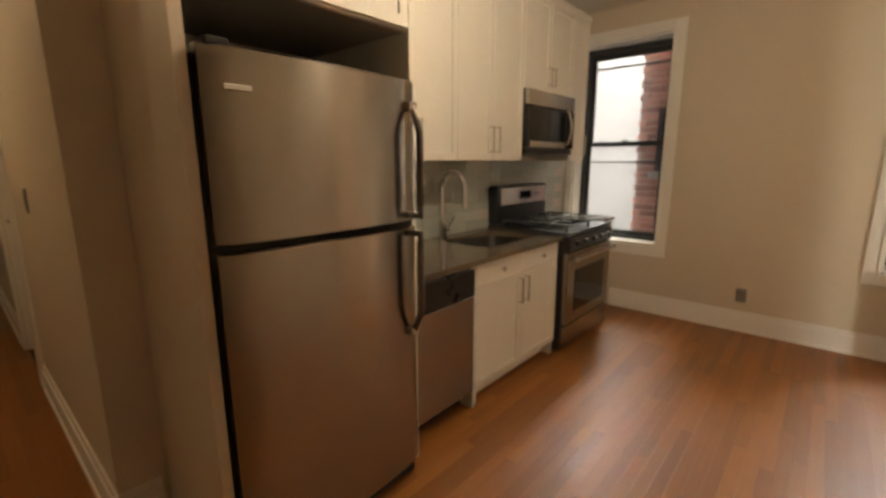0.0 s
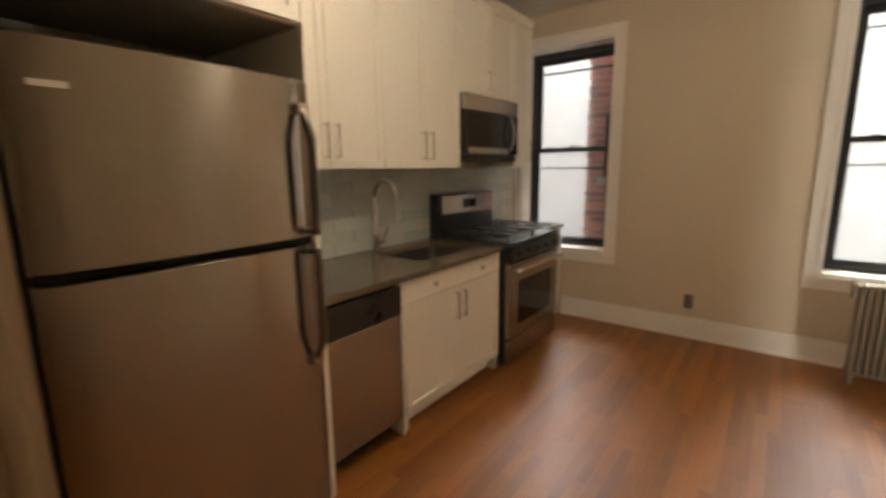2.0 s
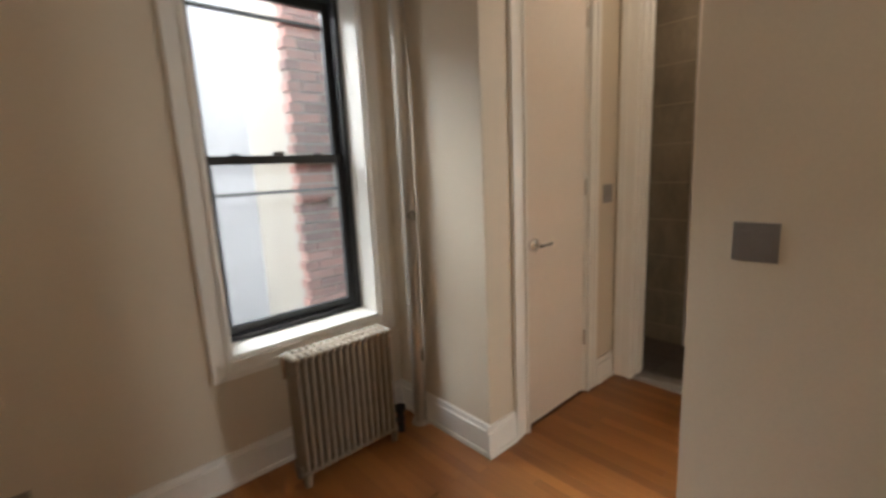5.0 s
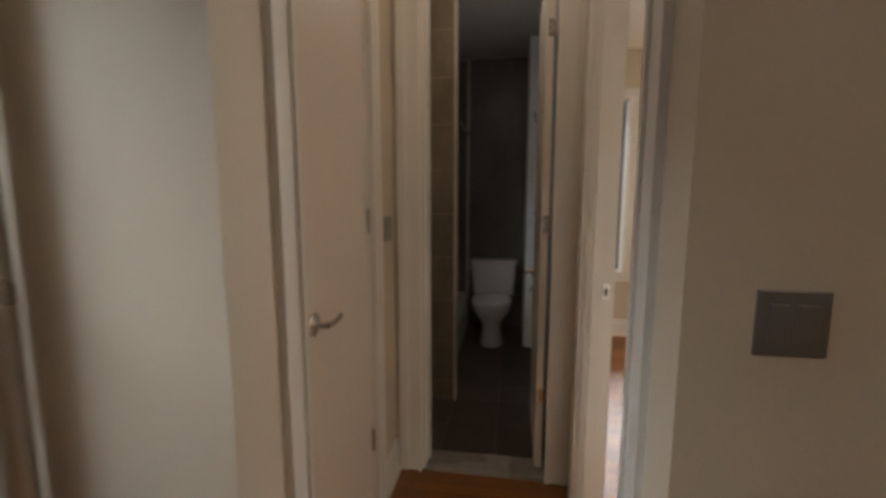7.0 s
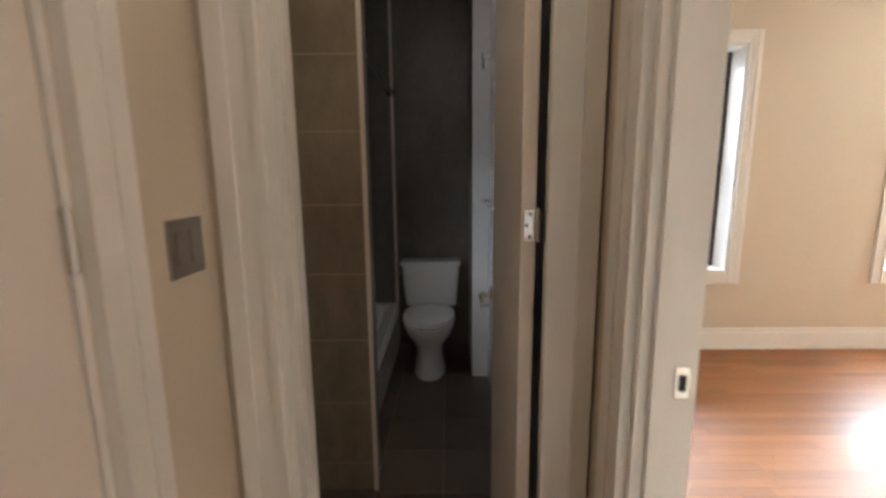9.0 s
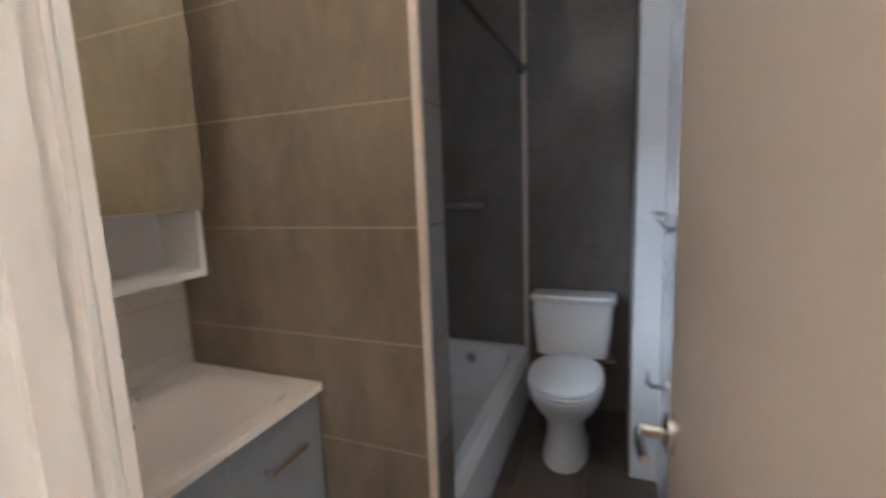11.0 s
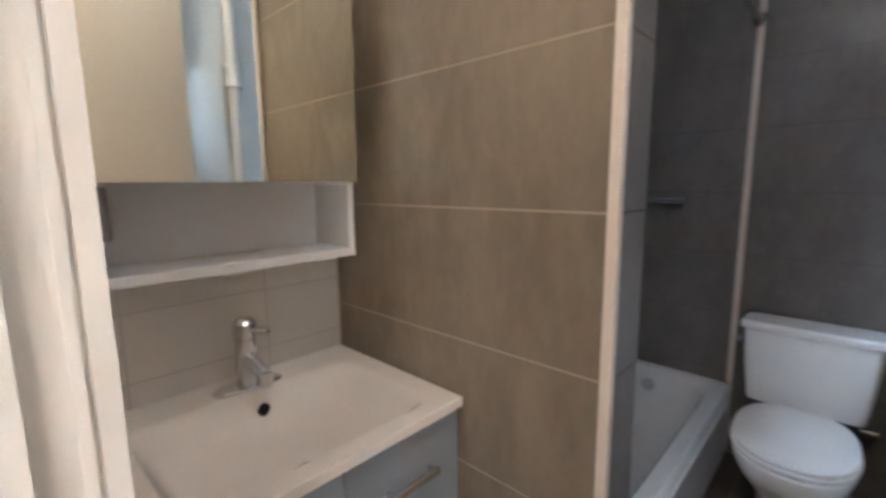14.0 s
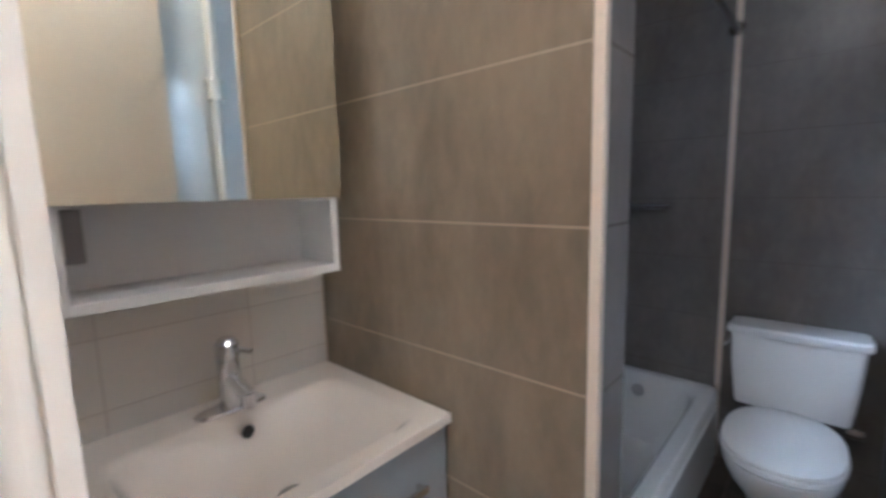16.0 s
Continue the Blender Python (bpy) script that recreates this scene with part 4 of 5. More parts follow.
def tile_field(name, label, axis, face, out, a0, a1, z0, z1, m, tw=0.60, th=TS, zoff=BT0, joint=0.0045, thick=0.0038, grout=None, shift=0.0):
    """A tiled face: thin grout bed with separate tiles on it."""
    d = sorted((face, face + out * 0.003))
    root = structure(name, boxes((*d, a0, a1, z0, z1) if axis == "x" else (a0, a1, *d, z0, z1)), grout or M_BGROUT, label, "tiled wall")
    cache = {}
    z = zoff
    while z > z0:
        z -= th
    while z < z1 - 1e-3:
        lo, hi = max(z, z0) + joint / 2, min(z + th, z1) - joint / 2
        a = a0 + shift - (tw if shift > 0 else 0)
        while a < a1 - 1e-3:
            p, q = max(a, a0) + joint / 2, min(a + tw, a1) - joint / 2
            if q - p > 0.01 and hi - lo > 0.01:
                key = (round(q - p, 4), round(hi - lo, 4))
                if key not in cache:
                    w, h = key
                    e = sorted((out * 0.0031, out * thick))
                    bm = boxes((*e, -w / 2, w / 2, -h / 2, h / 2) if axis == "x" else (-w / 2, w / 2, *e, -h / 2, h / 2))
                    me = bpy.data.meshes.new("tile")
                    bm.to_mesh(me)
                    bm.free()
                    me.materials.append(m)
                    cache[key] = me
                ob = new("tile", cache[key])
                ob.location = (face, (p + q) / 2, (lo + hi) / 2) if axis == "x" else ((p + q) / 2, face, (lo + hi) / 2)
                ob.parent = root
            a += tw
        z += th
    return root


tile_field("wall_partition_tiles", "brown porcelain wall tiles with tan grout", "x", 3.645, -1, 3.685, 4.468, 0, H, M_BTILE, tw=0.80)
tile_field("wall_partition_end_tiles", "dark grey porcelain tiles on partition end", "y", 3.685, -1, 3.65, 3.78, 0, H, M_DTILE, tw=0.2, grout=M_DGROUT)
tile_field("wall_tub_partition_tiles", "dark grey porcelain tiles beside the tub", "x", 3.78, 1, 3.685, 4.46, 0, H, M_DTILE, tw=0.80, grout=M_DGROUT)
for a0, a1, z0, z1 in ((3.79, BW[0], 0, H), (BW[1], 5.35, 0, H), (BW[0], BW[1], 0, BW[2]), (BW[0], BW[1], BW[3], H)):
    tile_field("wall_tub_back_tiles", "dark grey porcelain tiles behind the tub", "y", 4.47, -1, a0, a1, z0, z1, M_DTILE, grout=M_DGROUT)
tile_field("wall_end_tub_tiles", "dark grey porcelain tiles at the tub end", "x", 5.36, -1, 3.79, 4.46, 0, H, M_DTILE, tw=0.68, grout=M_DGROUT)
tile_field("wall_end_toilet_tiles", "dark grey porcelain tiles behind the toilet", "x", 5.36, -1, 3.19, 3.765, 0, H, M_DTILE, tw=0.60, grout=M_DGROUT)
tile_field("wall_pier_side_tiles", "dark grey porcelain tiles on the pier side", "y", 3.19, 1, 4.77, 5.35, 0, H, M_DTILE, tw=0.60, grout=M_DGROUT)
tile_field("wall_pier_front_tiles", "white glazed tiles on the pier front", "x", 4.76, -1, 3.085, 3.197, 0.0, H, M_WTILE, tw=0.2, th=0.3, zoff=0, grout=M_WTILE)
tile_field("wall_south_tiles", "white glazed tiles on the wall behind the door", "y", 3.08, 1, 3.01, 4.7535, 0, H, M_WTILE, tw=0.3, th=0.3, zoff=0, grout=M_WTILE, joint=0.0025)
tile_field("wall_vanity_tiles", "cream glazed tiles behind the vanity", "y", 4.47, -1, 3.005, 3.635, 0, H, M_CTILE, tw=0.30, th=0.15, zoff=0.02, grout=M_CGROUT, joint=0.003, shift=0.12)
structure("floor_bath", boxes((3.0, 5.36, 3.08, 4.47, -0.12, 0.0)), M_BGROUT, "grout bed of dark bathroom floor tiles", "floor")
bf = bpy.data.objects["floor_bath"]
for i in range(8):
    for j in range(5):
        x0, x1, y0, y1 = 3.022 + i * 0.30, min(3.022 + i * 0.30 + 0.297, 5.355), 3.085 + j * 0.30, min(3.085 + j * 0.30 + 0.297, 4.465)
        if x1 - x0 > 0.02:
            part("tile", boxes((x0, x1, y0, y1, 0.0005, 0.006)), M_FTILE, bf)
structure("trim", boxes((2.86, 3.02, 3.128, 3.728, -0.01, 0.022), bevel=0.006), M_MARBLE, "grey marble threshold saddle under the bathroom door", "trim")
structure("trim", boxes((3.632, 3.650, 3.672, 3.690, 0, H)), M_TRIMB, "cream metal edge trim on tiled partition corner", "trim")
structure("trim", boxes((5.335, 5.352, 3.766, 3.788, 0.38, H)), M_TRIMB, "cream metal trim between tile fields", "trim")

# vanity
t_ = thing("vanity_cabinet", "light grey lacquered two-door bathroom vanity", "vanity", (3.34, 4.2, 0))
VX0, VX1, VY0, VY1 = 3.04, 3.632, 4.005, 4.455
part("body", boxes((VX0, VX0 + 0.018, VY0 + 0.02, VY1, 0.10, 0.845), (VX1 - 0.018, VX1, VY0 + 0.02, VY1, 0.10, 0.845), (VX0 + 0.018, VX1 - 0.018, VY0 + 0.02, VY1, 0.10, 0.12), (VX0 + 0.018, VX1 - 0.018, VY1 - 0.012, VY1, 0.12, 0.845), (VX0 + 0.018, VX1 - 0.018, VY0 + 0.02, VY0 + 0.035, 0.12, 0.845)), M_VAN, t_)
part("plinth", boxes((VX0 + 0.01, VX1 - 0.01, VY0 + 0.06, VY0 + 0.075, 0.006, 0.10)), M_VAN, t_)
mx = (VX0 + VX1) / 2
for k, (a, b) in enumerate(((VX0 + 0.001, mx - 0.0015), (mx + 0.0015, VX1 - 0.001))):
    dr = part("door", boxes((a, b, VY0, VY0 + 0.0195, 0.105, 0.84), bevel=0.0015), M_VAN, t_)
    hx = (a + b) / 2
    bm = boxes((hx - 0.065, hx + 0.065, VY0 - 0.026, VY0 - 0.016, 0.735, 0.751), (hx - 0.06, hx - 0.05, VY0 - 0.016, VY0, 0.737, 0.749), (hx + 0.05, hx + 0.06, VY0 - 0.016, VY0, 0.737, 0.749), bevel=0.002)
    part("handle", bm, M_NICKEL, dr, "flat satin nickel bar handle")

t_ = thing("vanity_basin", "glossy white integral vanity basin top", "sink", (3.34, 4.2, 0.85))
bx0, bx1, by0, by1 = VX0 - 0.004, VX1 - 0.001, 3.99, 4.458
nx, ny = 44, 36


def basin_z(u, v):
    """Height of the moulded top: flat deck, ramped rectangular bowl."""
    du = (u - 0.10) / 0.10 if u < 0.45 else (0.90 - u) / 0.30
    dv = (v - 0.10) / 0.10 if v < 0.42 else (0.76 - v) / 0.30
    s = [1 - (1 - max(0.0, min(1.0, q))) ** 2 for q in (du, dv)]
    return 0.87 - 0.095 * s[0] * s[1]


bm = bmesh.new()
grid = [[bm.verts.new((bx0 + (bx1 - bx0) * i / nx, by0 + (by1 - by0) * j / ny, basin_z(i / nx, j / ny))) for j in range(ny + 1)] for i in range(nx + 1)]
for i in range(nx):
    for j in range(ny):
        bm.faces.new((grid[i][j], grid[i + 1][j], grid[i + 1][j + 1], grid[i][j + 1]))
rim = [grid[i][0] for i in range(nx + 1)] + [grid[nx][j] for j in range(1, ny + 1)] + [grid[i][ny] for i in range(nx - 1, -1, -1)] + [grid[0][j] for j in range(ny - 1, 0, -1)]
low = [bm.verts.new((v.co.x, v.co.y, 0.848)) for v in rim]
for k in range(len(rim)):
    bm.faces.new((rim[k], low[k], low[(k + 1) % len(rim)], rim[(k + 1) % len(rim)]))
bmesh.ops.recalc_face_normals(bm, faces=bm.faces[:])
part("basin", bm, M_BASIN, t_, smooth=True)
# Overflow is a black disc, coloured as the shade within an opening.
part("overflow", rods(((3.336, 4.322, 0.828), (3.336, 4.306, 0.846), 0.0115)), M_RUBBER, t_, "dark overflow hole", True)
part("drain", rods(((3.336, 4.13, 0.7745), (3.336, 4.13, 0.781), 0.03), seg=22), M_CHROME, t_, "chrome pop-up drain", True)

t_ = thing("basin_faucet", "chrome single-lever basin faucet on deck plate", "faucet", (3.336, 4.375, 0.87))
part("deck_plate", loft([oval(3.336, 4.385, z, 0.078 * s, 0.027 * s, 28, 2.6) for z, s in ((0.868, 1.0), (0.874, 1.0), (0.878, 0.92))]), M_CHROME, t_, smooth=True)
part("body", rods(((3.336, 4.385, 0.876), (3.336, 4.385, 0.985), 0.025, 20, 0.024), ((3.336, 4.385, 0.985), (3.336, 4.385, 0.992), 0.021), seg=20), M_CHROME, t_, smooth=True)
part("spout", rods(((3.336, 4.385, 0.945), (3.336, 4.285, 0.925), 0.018, 16, 0.015), ((3.336, 4.292, 0.932), (3.336, 4.290, 0.904), 0.0145)), M_CHROME, t_, smooth=True)
lv = part("lever", rods(((3.336, 4.385, 0.992), (3.336, 4.385, 1.022), 0.025), ((3.336, 4.385, 1.022), (3.336, 4.385, 1.034), 0.025, 20, 0.015), seg=20), M_CHROME, t_, smooth=True)
part("lever_arm", rods(((3.345, 4.38, 1.008), (3.372, 4.345, 1.002), 0.006)), M_CHROME, lv, smooth=True)

# mirror cabinet
t_ = thing("mirror_cabinet", "white wall cabinet with mirror door and open shelf", "medicine cabinet", (3.33, 4.38, 1.16))
MX0, MX1, MY0, MY1 = 3.06, 3.585, 4.30, 4.46
for x0 in (MX0, MX1 - 0.016):
    part("side_panel", boxes((x0, x0 + 0.016, MY0, MY1, 1.155, 2.06), bevel=0.001), M_WLAM, t_)
for z0, z1 in ((1.155, 1.174), (1.327, 1.343), (2.044, 2.06)):
    part("shelf_board", boxes((MX0 + 0.0162, MX1 - 0.0162, MY0 + 0.001, MY1 - 0.009, z0, z1)), M_WLAM, t_)
part("back_panel", boxes((MX0 + 0.0162, MX1 - 0.0162, MY1 - 0.0085, MY1, 1.156, 2.059)), M_WLAM, t_)
dr = part("mirror_door", boxes((MX0 - 0.001, MX1 + 0.001, MY0 - 0.018, MY0 - 0.0045, 1.333, 2.062)), M_WLAM, t_)
part("mirror", boxes((MX0 - 0.001, MX1 + 0.001, MY0 - 0.022, MY0 - 0.0185, 1.333, 2.062), bevel=0.0015), M_MIRROR, dr, "silvered mirror glass")
part("socket", boxes((MX0 + 0.018, MX0 + 0.062, MY1 - 0.03, MY1 - 0.0085, 1.225, 1.326), bevel=0.003), M_PLATE, t_, "grey socket box inside shelf")

# bathtub
t_ = thing("bathtub", "white enamel alcove bathtub", "bathtub", (4.57, 4.12, 0))
TX0, TX1, TY0, TY1, TZ = 3.79, 5.348, 3.765, 4.458, 0.368
cx, cy = (TX0 + TX1) / 2, (TY0 + TY1) / 2
hx, hy = (TX1 - TX0) / 2, (TY1 - TY0) / 2
secs = [oval(cx, cy, z, hx - g, hy - g2, 64, p) for z, g, g2, p in (
    (0.006, 0.0, 0.0, 30), (TZ - 0.012, 0.0, 0.0, 30), (TZ, 0.008, 0.008, 24), (TZ, 0.055, 0.06, 9), (TZ - 0.02, 0.075, 0.075, 7), (TZ - 0.2, 0.11, 0.095, 5), (TZ - 0.30, 0.19, 0.14, 4), (TZ - 0.315, 0.30, 0.2, 3.5))]
part("shell", loft(secs), M_TUB, t_, smooth=True)
part("apron_panel", boxes((TX0 + 0.06, TX1 - 0.06, TY0 - 0.006, TY0 + 0.004, 0.05, 0.30), bevel=0.004), M_TUB, t_)
part("overflow", rods(((TX1 - 0.098, cy, 0.29), (TX1 - 0.108, cy, 0.29), 0.032), seg=20), M_CHROME, t_, smooth=True)

t_ = thing("curtain_rod", "dark bronze shower curtain rod on chrome flanges", "curtain rod", (4.57, 3.79, 2.01))
part("rod", rods(((3.79, 3.782, 2.012), (5.35, 3.782, 2.012), 0.0125)), M_HANDLE, t_, smooth=True)
for x0, x1 in ((3.789, 3.805), (5.335, 5.351)):
    part("flange", rods(((x0, 3.782, 2.012), (x1, 3.782, 2.012), 0.03), seg=18), M_CHROME, t_, "chrome wall flange", True)
t_ = thing("soap_shelf", "slim steel corner soap shelf above tub", "shelf", (5.3, 4.15, 1.235))
part("shelf_plate", boxes((5.26, 5.351, 4.01, 4.28, 1.228, 1.236), bevel=0.002), M_CHROME, t_)
part("rail", rods(((5.26, 4.01, 1.25), (5.26, 4.28, 1.25), 0.005), ((5.26, 4.01, 1.25), (5.351, 4.01, 1.25), 0.005), ((5.26, 4.28, 1.25), (5.351, 4.28, 1.25), 0.005)), M_CHROME, t_, smooth=True)

# toilet
t_ = thing("toilet", "white porcelain two-piece toilet with closed lid", "toilet", (5.0, 3.495, 0))
ty = 3.495
secs = []
for z, g in ((0.385, 0.028), (0.40, 0.024), (0.55, 0.008), (0.70, 0.0)):
    secs.append(oval(5.262, ty, z, 0.080 - g * 0.3, 0.222 - g, 40, 8))
part("tank", loft(secs), M_PORC, t_, "white porcelain cistern", True)
part("tank_lid", loft([oval(5.258, ty, z, 0.09 - g, 0.236 - g, 40, 9) for z, g in ((0.701, 0.004), (0.706, 0.0), (0.728, 0.0), (0.737, 0.008))]), M_PORC, t_, "white porcelain cistern lid", True)
secs = []
for z, xc, rx, ry in ((0.006, 4.93, 0.25, 0.115), (0.03, 4.93, 0.245, 0.11), (0.14, 4.94, 0.215, 0.095), (0.22, 4.94, 0.22, 0.11), (0.30, 4.915, 0.265, 0.165), (0.36, 4.905, 0.285, 0.182), (0.385, 4.905, 0.285, 0.182)):
    secs.append(oval(xc, ty, z, rx, ry, 40, 2.3))
part("bowl", loft(secs), M_PORC, t_, "white porcelain bowl and pedestal", True)
part("deck", boxes((5.08, 5.30, ty - 0.11, ty + 0.11, 0.31, 0.386), bevel=0.02), M_PORC, t_, smooth=True)
part("seat", loft([oval(4.885, ty, z, 0.255 - g, 0.186 - g, 44, 2.35) for z, g in ((0.387, 0.006), (0.392, 0.0), (0.403, 0.0), (0.407, 0.005))]), M_PORC, t_, smooth=True)
part("lid", loft([oval(4.885, ty, z, 0.252 - g, 0.184 - g, 44, 2.35) for z, g in ((0.409, 0.004), (0.413, 0.0), (0.423, 0.003), (0.431, 0.03), (0.434, 0.10))]), M_PORC, t_, "closed white lid", True)
for y in (ty - 0.07, ty + 0.07):
    part("lid_hinge", rods(((5.12, y - 0.02, 0.405), (5.12, y + 0.02, 0.405), 0.014)), M_PORC, t_, smooth=True)
part("flush_lever", rods(((5.25, ty + 0.218, 0.645), (5.25, ty + 0.236, 0.645), 0.013), ((5.25, ty + 0.232, 0.645), (5.19, ty + 0.236, 0.638), 0.006)), M_CHROME, t_, smooth=True)
part("supply_valve", rods(((5.35, 3.29, 0.36), (5.22, 3.29, 0.36), 0.012), ((5.22, 3.265, 0.36), (5.22, 3.315, 0.36), 0.02), ((5.22, 3.29, 0.36), (5.24, 3.31, 0.42), 0.006)), M_HANDLE, t_, "dark metal supply stop valve", True)

# fittings on the white wall
t_ = thing("towel_bar", "chrome towel bar on white tiled wall", "towel bar", (4.3, 3.12, 1.235))
part("bar", rods(((4.0, 3.145, 1.235), (4.6, 3.145, 1.235), 0.008)), M_CHROME, t_, smooth=True)
for x in (4.01, 4.59):
    part("bracket", rods(((x, 3.088, 1.235), (x, 3.094, 1.235), 0.025), ((x, 3.094, 1.235), (x, 3.152, 1.235), 0.010)), M_CHROME, t_, smooth=True)
t_ = thing("toilet_paper_holder", "empty chrome toilet paper holder on white tile", "paper holder", (4.45, 3.12, 0.62))
part("mount", rods(((4.36, 3.085, 0.64), (4.36, 3.094, 0.64), 0.026), ((4.36, 3.094, 0.64), (4.36, 3.15, 0.64), 0.009)), M_CHROME, t_, smooth=True)
part("arm", tube([(4.355, 3.15, 0.64), (4.42, 3.152, 0.642), (4.485, 3.152, 0.644), (4.505, 3.152, 0.63), (4.507, 3.152, 0.60), (4.495, 3.152, 0.58)], 0.0065), M_CHROME, t_, smooth=True)
t_ = thing("robe_hook", "small chrome double robe hook on white tile", "hook", (4.45, 3.12, 2.0))
part("mount", rods(((4.45, 3.088, 2.03), (4.45, 3.094, 2.03), 0.024)), M_CHROME, t_, smooth=True)
part("hook", tube([(4.45, 3.094, 2.03), (4.45, 3.14, 2.02), (4.45, 3.155, 1.99), (4.45, 3.15, 1.97), (4.45, 3.155, 2.05)], 0.0065), M_CHROME, t_, smooth=True)
t_ = thing("riser_pipe", "white-painted vertical pipe with coupling on tile wall", "pipe", (3.775, 3.135, 0))
part("pipe", rods(((3.775, 3.128, 0.006), (3.775, 3.128, H), 0.021), seg=18), M_TRIM, t_, smooth=True)
part("coupling", rods(((3.775, 3.128, 1.76), (3.775, 3.128, 1.83), 0.030), ((3.775, 3.128, 1.75), (3.775, 3.128, 1.765), 0.036), ((3.775, 3.128, 1.825), (3.775, 3.128, 1.84), 0.036), seg=18), M_TRIM, t_, smooth=True)


# ---- outside ----
structure("ground", boxes((-400, 400, -400, 400, -6.3, -6.0)), M_ASPHALT, "dark asphalt ground far below the windows", "ground")


structure("backdrop", boxes((-60, 60, 60, 60.2, -6, 45)), M_SKY, "bright pale overcast sky beyond the yard", "sky")
structure("backdrop", boxes((62, 62.2, -60, 60, -6, 45)), M_SKY, "bright pale overcast sky over the street", "sky")


def facade(name, label, x0, x1, y0, y1, z0, z1, holes):
    """A pale stucco block across the yard, with real window recesses on its near face."""
    t_ = thing(name, label, "building", ((x0 + x1) / 2, (y0 + y1) / 2, z0))
    bm = bmesh.new()
    cuts = sorted({x0, x1, *[h[0] for h in holes], *[h[1] for h in holes]})
    for p, q in zip(cuts, cuts[1:]):
        spans = [(z0, z1)]
        for h in holes:
            if h[0] < (p + q) / 2 < h[1]:
                spans = [s for lo, hi in spans for s in ((lo, min(hi, h[2])), (max(lo, h[3]), hi)) if s[1] - s[0] > 1e-4]
        for lo, hi in spans:
            quadbox(bm, p, q, y0, y0 + 0.3, lo, hi)
    quadbox(bm, x0, x1, y0 + 0.3, y1, z0, z1)
    part("wall", bm, M_STUCCO, t_)
    part("parapet", boxes((x0 - 0.05, x1 + 0.05, y0 - 0.08, y1, z1, z1 + 0.25)), M_STONE, t_)
    for h in holes:
        w = part("window", boxes((h[0], h[1], y0 + 0.16, y0 + 0.2, h[2], h[3])), M_STONE, t_, "pale window frame")
        mz = (h[2] + h[3]) / 2
        for lo, hi in ((h[2] + 0.05, mz - 0.02), (mz + 0.02, h[3] - 0.05)):
            part("pane", boxes((h[0] + 0.05, h[1] - 0.05, y0 + 0.152, y0 + 0.158, lo, hi)), M_BLKGLASS, w)
        part("sill", boxes((h[0] - 0.06, h[1] + 0.06, y0 - 0.06, y0 + 0.1, h[2] - 0.08, h[2])), M_STONE, w)
    return t_


facade("pale_building", "pale grey stucco building across the yard", -3.4, 9, 8.6, 14, -6, 8.5,
       [(0.2, 1.1, -2.9, -1.4), (4.2, 5.1, 0.1, 1.6)])


def brick_pier(x0, x1, y0, y1, z0, z1, near0, near1):
    """A brick wing beside the window with toothed courses; the courses at eye level are single bricks."""
    t_ = thing("brick_wing", "red brick wing wall of neighbouring building", "brick wall", ((x0 + x1) / 2, y0, z0))
    part("core", boxes((x0 + 0.03, x1, y0 + 0.02, y1, z0, z1)), M_GROUT, t_)
    bw, bh, j = 0.20, 0.066, 0.010
    cache, rest = {}, bmesh.new()
    k, z = 0, z0
    while z < z1:
        x = x0 + (0.0 if k % 2 else 0.02)
        first = True
        while x < x1 - 0.02:
            w = min(bw if not (first and k % 2) else 0.10, x1 - x)
            if near0 < z < near1 and x < x0 + 0.5:
                key = round(w, 3)
                if key not in cache:
                    b = boxes((0, w - j, 0, 0.10, 0, bh - j))
                    me = bpy.data.meshes.new("brick")
                    b.to_mesh(me)
                    b.free()
                    me.materials.append(M_BRICKOBJ)
                    cache[key] = me
                ob = new("brick", cache[key])
                ob.location = (x, y0 + 0.004 * ((k * 7 + int(x * 50)) % 3), z)
                ob.parent = t_
                ob.matrix_parent_inverse = t_.matrix_world.inverted()
            else:
                quadbox(rest, x, x + w - j, y0, y0 + 0.10, z, z + bh - j)
            x += w
            first = False
        z += bh
        k += 1
    tagged(part("bricks", rest, M_BRICK, t_), kind="stuff")
    return t_


wing = brick_pier(-1.28, -0.20, 5.32, 6.2, -1.5, 3.6, 0.9, 2.3)
brick_pier(1.36, 2.30, 5.32, 6.2, -1.5, 3.6, 0.9, 2.3)
for x, z in ((-1.08, 1.28), (1.62, 1.30)):
    t_ = thing("wing_window", "dark framed window set in brick wing", "window", (x + 0.2, 5.3, z))
    part("frame", boxes((x, x + 0.5, 5.295, 5.318, z, z + 0.62)), M_STONE if x > 0 else M_SASH, t_)
    part("pane", boxes((x + 0.05, x + 0.45, 5.289, 5.2945, z + 0.05, z + 0.57)), M_BLKGLASS, t_)
    part("sill", boxes((x - 0.05, x + 0.55, 5.26, 5.318, z - 0.07, z - 0.001)), M_STONE, t_)


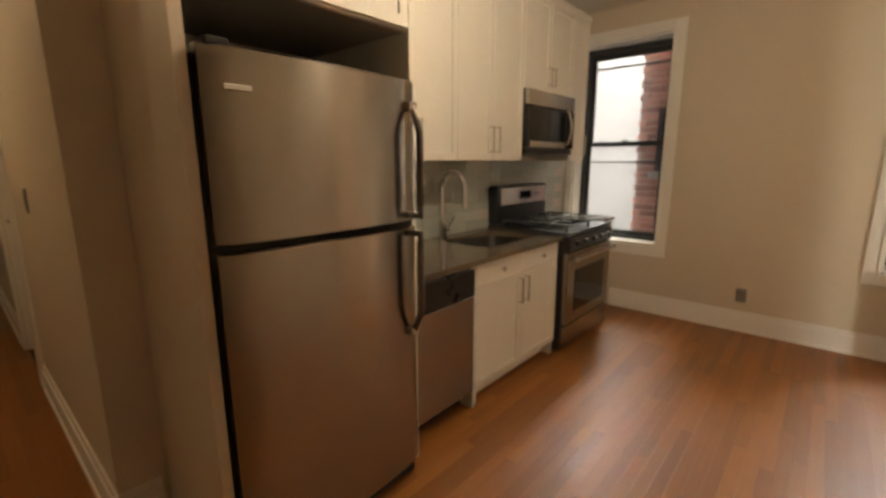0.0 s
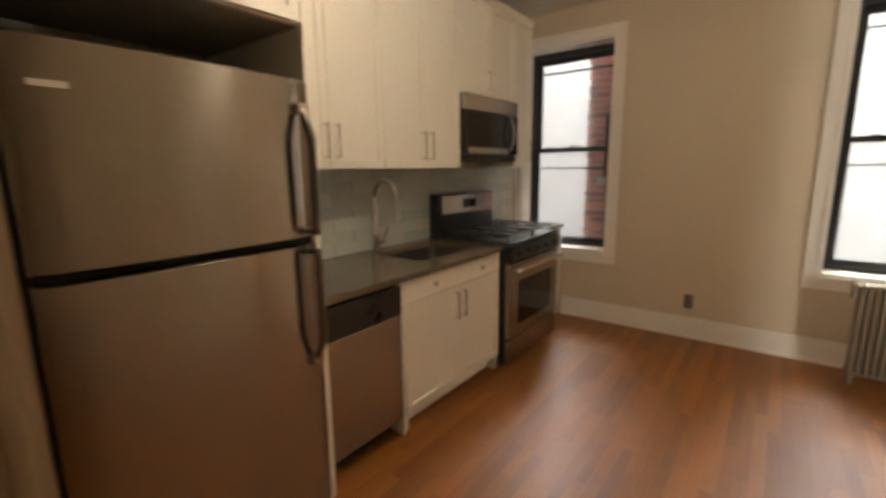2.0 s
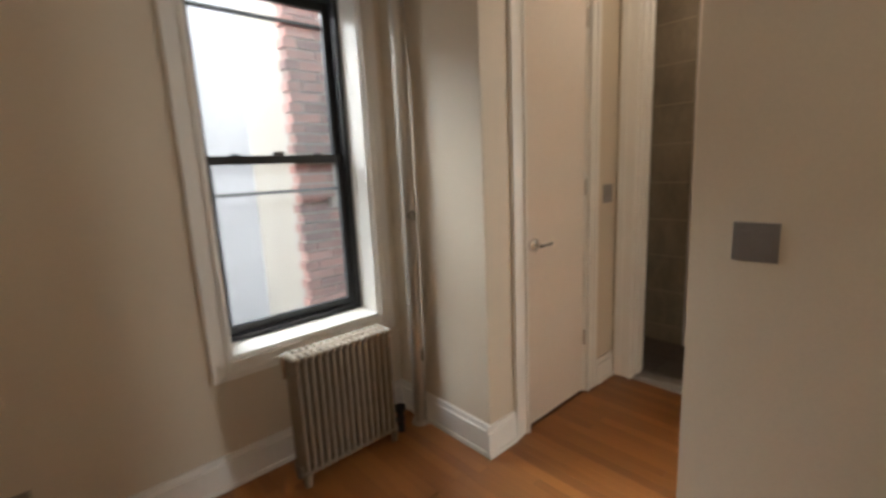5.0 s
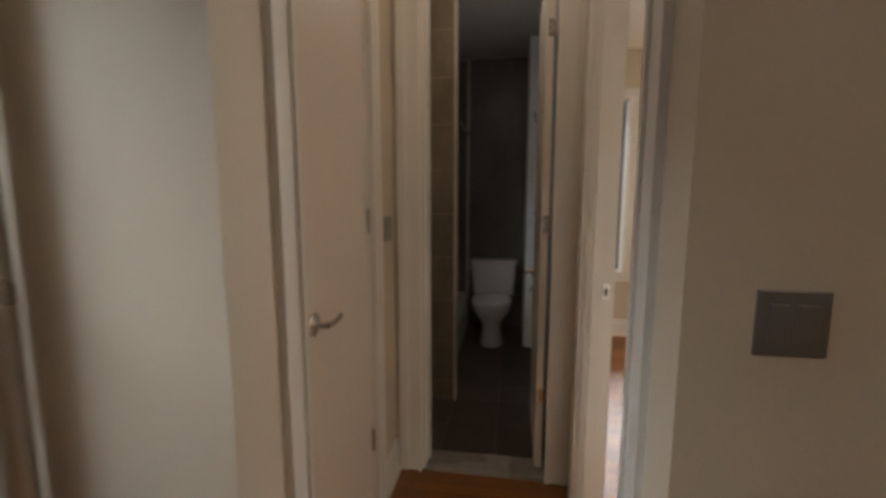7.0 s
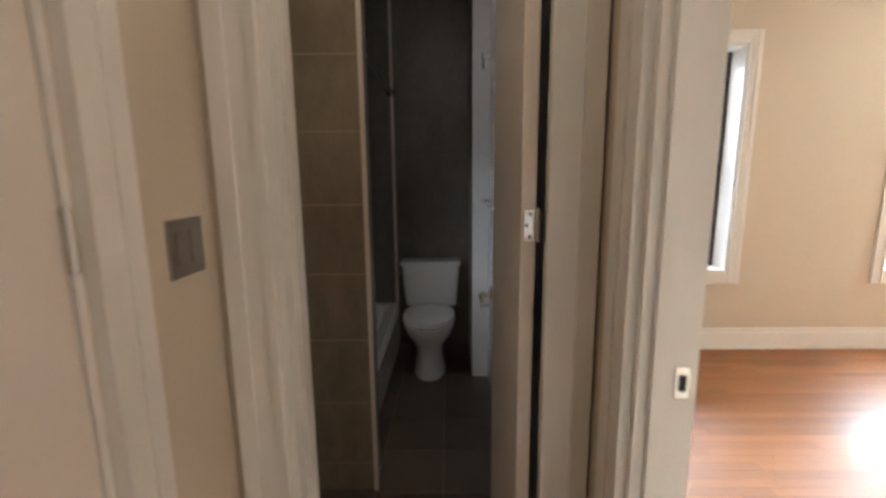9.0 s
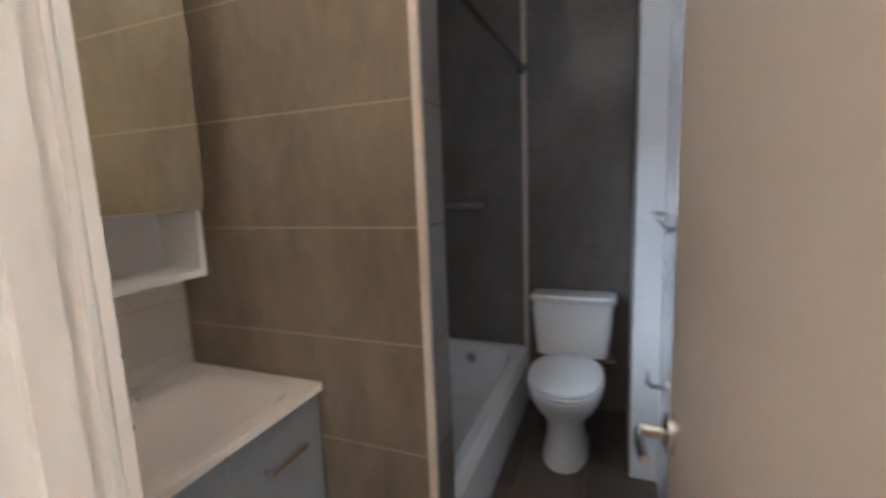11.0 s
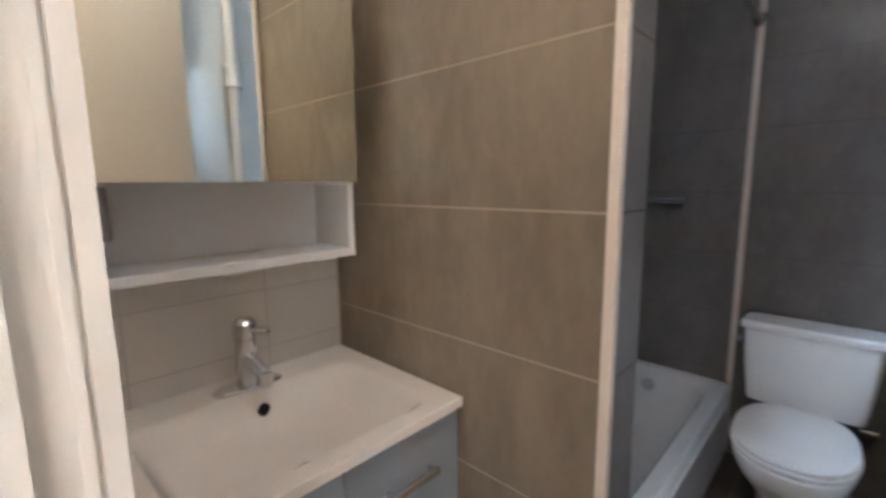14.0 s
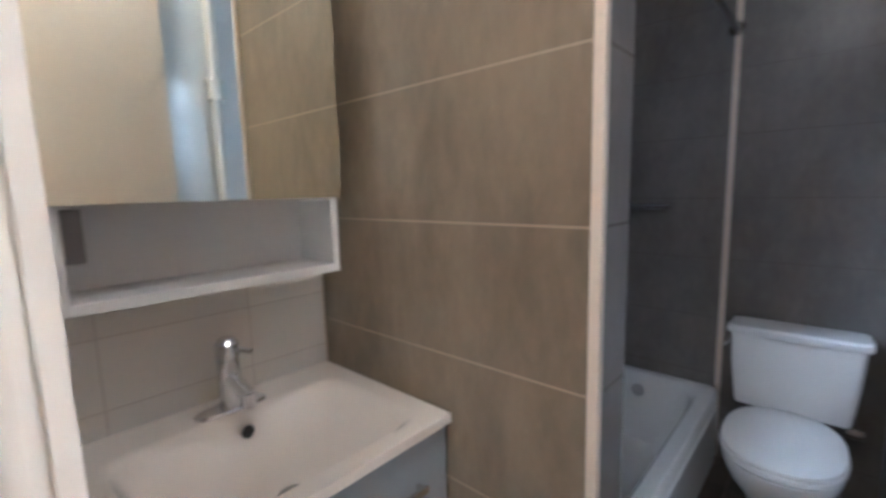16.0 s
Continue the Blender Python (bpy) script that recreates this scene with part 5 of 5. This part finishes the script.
def tree(x, y, z, h, r):
    t_ = thing("tree", "dark leafy street tree seen through bedroom window", "tree", (x, y, z))
    rng = random.Random(7)
    bm = rods(((x, y, z), (x + 0.1, y + 0.05, z + h * 0.5), 0.22, 10, 0.14))
    tips = []
    for k in range(9):
        a = k * 2.4
        tip = (x + r * 0.7 * math.cos(a), y + r * 0.7 * math.sin(a), z + h * (0.62 + 0.035 * k))
        rod(bm, (x + 0.1, y + 0.05, z + h * (0.40 + 0.03 * k)), tip, 0.07, 7, 0.02)
        tips.append(tip)
    part("trunk", bm, M_BARK, t_)
    vs, fs = [], []
    for k in range(5200):
        a, b, c = tips[k % 9]
        p = Vector((a + rng.gauss(0, r * 0.33), b + rng.gauss(0, r * 0.33), c + rng.gauss(0, h * 0.085)))
        u = Vector((rng.gauss(0, 1), rng.gauss(0, 1), rng.gauss(0, 1))).normalized() * 0.17
        w = u.orthogonal().normalized() * 0.12
        i = len(vs)
        vs += [p - u, p + w, p + u, p - w]
        fs.append((i, i + 1, i + 2, i + 3))
    me = bpy.data.meshes.new("crown")
    me.from_pydata(vs, [], fs)
    me.materials.append(M_LEAF)
    ob = new("crown", me)
    ob.parent = t_
    ob.matrix_parent_inverse = t_.matrix_world.inverted()
    return t_


tree(22, -4.6, -6, 9.6, 2.2)
tree(23, -0.6, -6, 9.2, 2.0)
t_ = thing("far_building", "pale low building in front of the trees", "building", (15, -3, -6))
part("wall", boxes((13, 17, -14, 8, -6, 0.85)), M_STUCCO, t_)
part("roof", boxes((12.85, 17.2, -14.2, 8.2, 0.85, 1.0)), M_STONE, t_)
for k in range(6):
    part("window", boxes((12.94, 12.99, -12.4 + 3 * k, -11.6 + 3 * k, -1.6, 0.1)), M_BLKGLASS, t_)


# ---- oak strips ----
_rng = random.Random(3)
PW = 0.057


def strips(x0, x1, y0, y1, along, single, parent, skip=None):
    """Oak strips of random lengths; single ones share a unit mesh, others go into one joined mesh."""
    rest_v, rest_f = [], []
    a0, a1, b0, b1 = (x0, x1, y0, y1) if along == "y" else (y0, y1, x0, x1)
    a = a0
    while a < a1 - 0.005:
        w = min(PW, a1 - a)
        b = b0 - _rng.uniform(0, 0.7)
        while b < b1:
            ln = _rng.uniform(0.55, 1.35)
            lo, hi = max(b, b0), min(b + ln, b1)
            b += ln
            if hi - lo < 0.02:
                continue
            box = (a + 0.0003, a + w - 0.0003, lo + 0.0003, hi - 0.0003)
            if along != "y":
                box = (box[2], box[3], box[0], box[1])
            if single(box):
                ob = new("plank", PLANK)
                ob.location = ((box[0] + box[1]) / 2, (box[2] + box[3]) / 2, -0.006)
                ob.scale = (box[1] - box[0], box[3] - box[2], 0.012)
                ob.parent = parent
            else:
                i = len(rest_v)
                p, q, r, s = box
                rest_v += [(p, r, 0), (q, r, 0), (q, s, 0), (p, s, 0), (p, r, -0.011), (q, r, -0.011), (q, s, -0.011), (p, s, -0.011)]
                rest_f += [(i, i + 1, i + 2, i + 3), (i, i + 4, i + 5, i + 1), (i + 1, i + 5, i + 6, i + 2), (i + 2, i + 6, i + 7, i + 3), (i + 3, i + 7, i + 4, i)]
        a += w
    if rest_v:
        me = bpy.data.meshes.new("planks")
        me.from_pydata(rest_v, [], rest_f)
        me.materials.append(M_OAKI)
        ob = new("planks", me)
        ob.parent = parent
        tagged(ob, kind="stuff")


_b = boxes((-0.5, 0.5, -0.5, 0.5, -0.5, 0.5))
PLANK = bpy.data.meshes.new("plank")
_b.to_mesh(PLANK)
_b.free()
PLANK.materials.append(M_OAK)
fl = bpy.data.objects["floor"]
strips(-1.16, 1.63, 0.70, 3.88, "y", lambda b: b[2] > 1.2 and b[0] > -1.16, fl)
strips(-1.16, 1.60, 3.88, 4.62, "y", lambda b: True, fl)
strips(1.63, 2.862, 3.01, 3.88, "y", lambda b: True, fl)
strips(-1.72, -1.16, 0.86, 4.62, "y", lambda b: False, fl)
strips(-6.2, 1.63, -1.6, 0.70, "x", lambda b: False, fl)
strips(1.78, 5.25, -1.0, 2.89, "y", lambda b: False, fl)
strips(1.89, 2.65, 2.89, 3.01, "y", lambda b: False, fl)
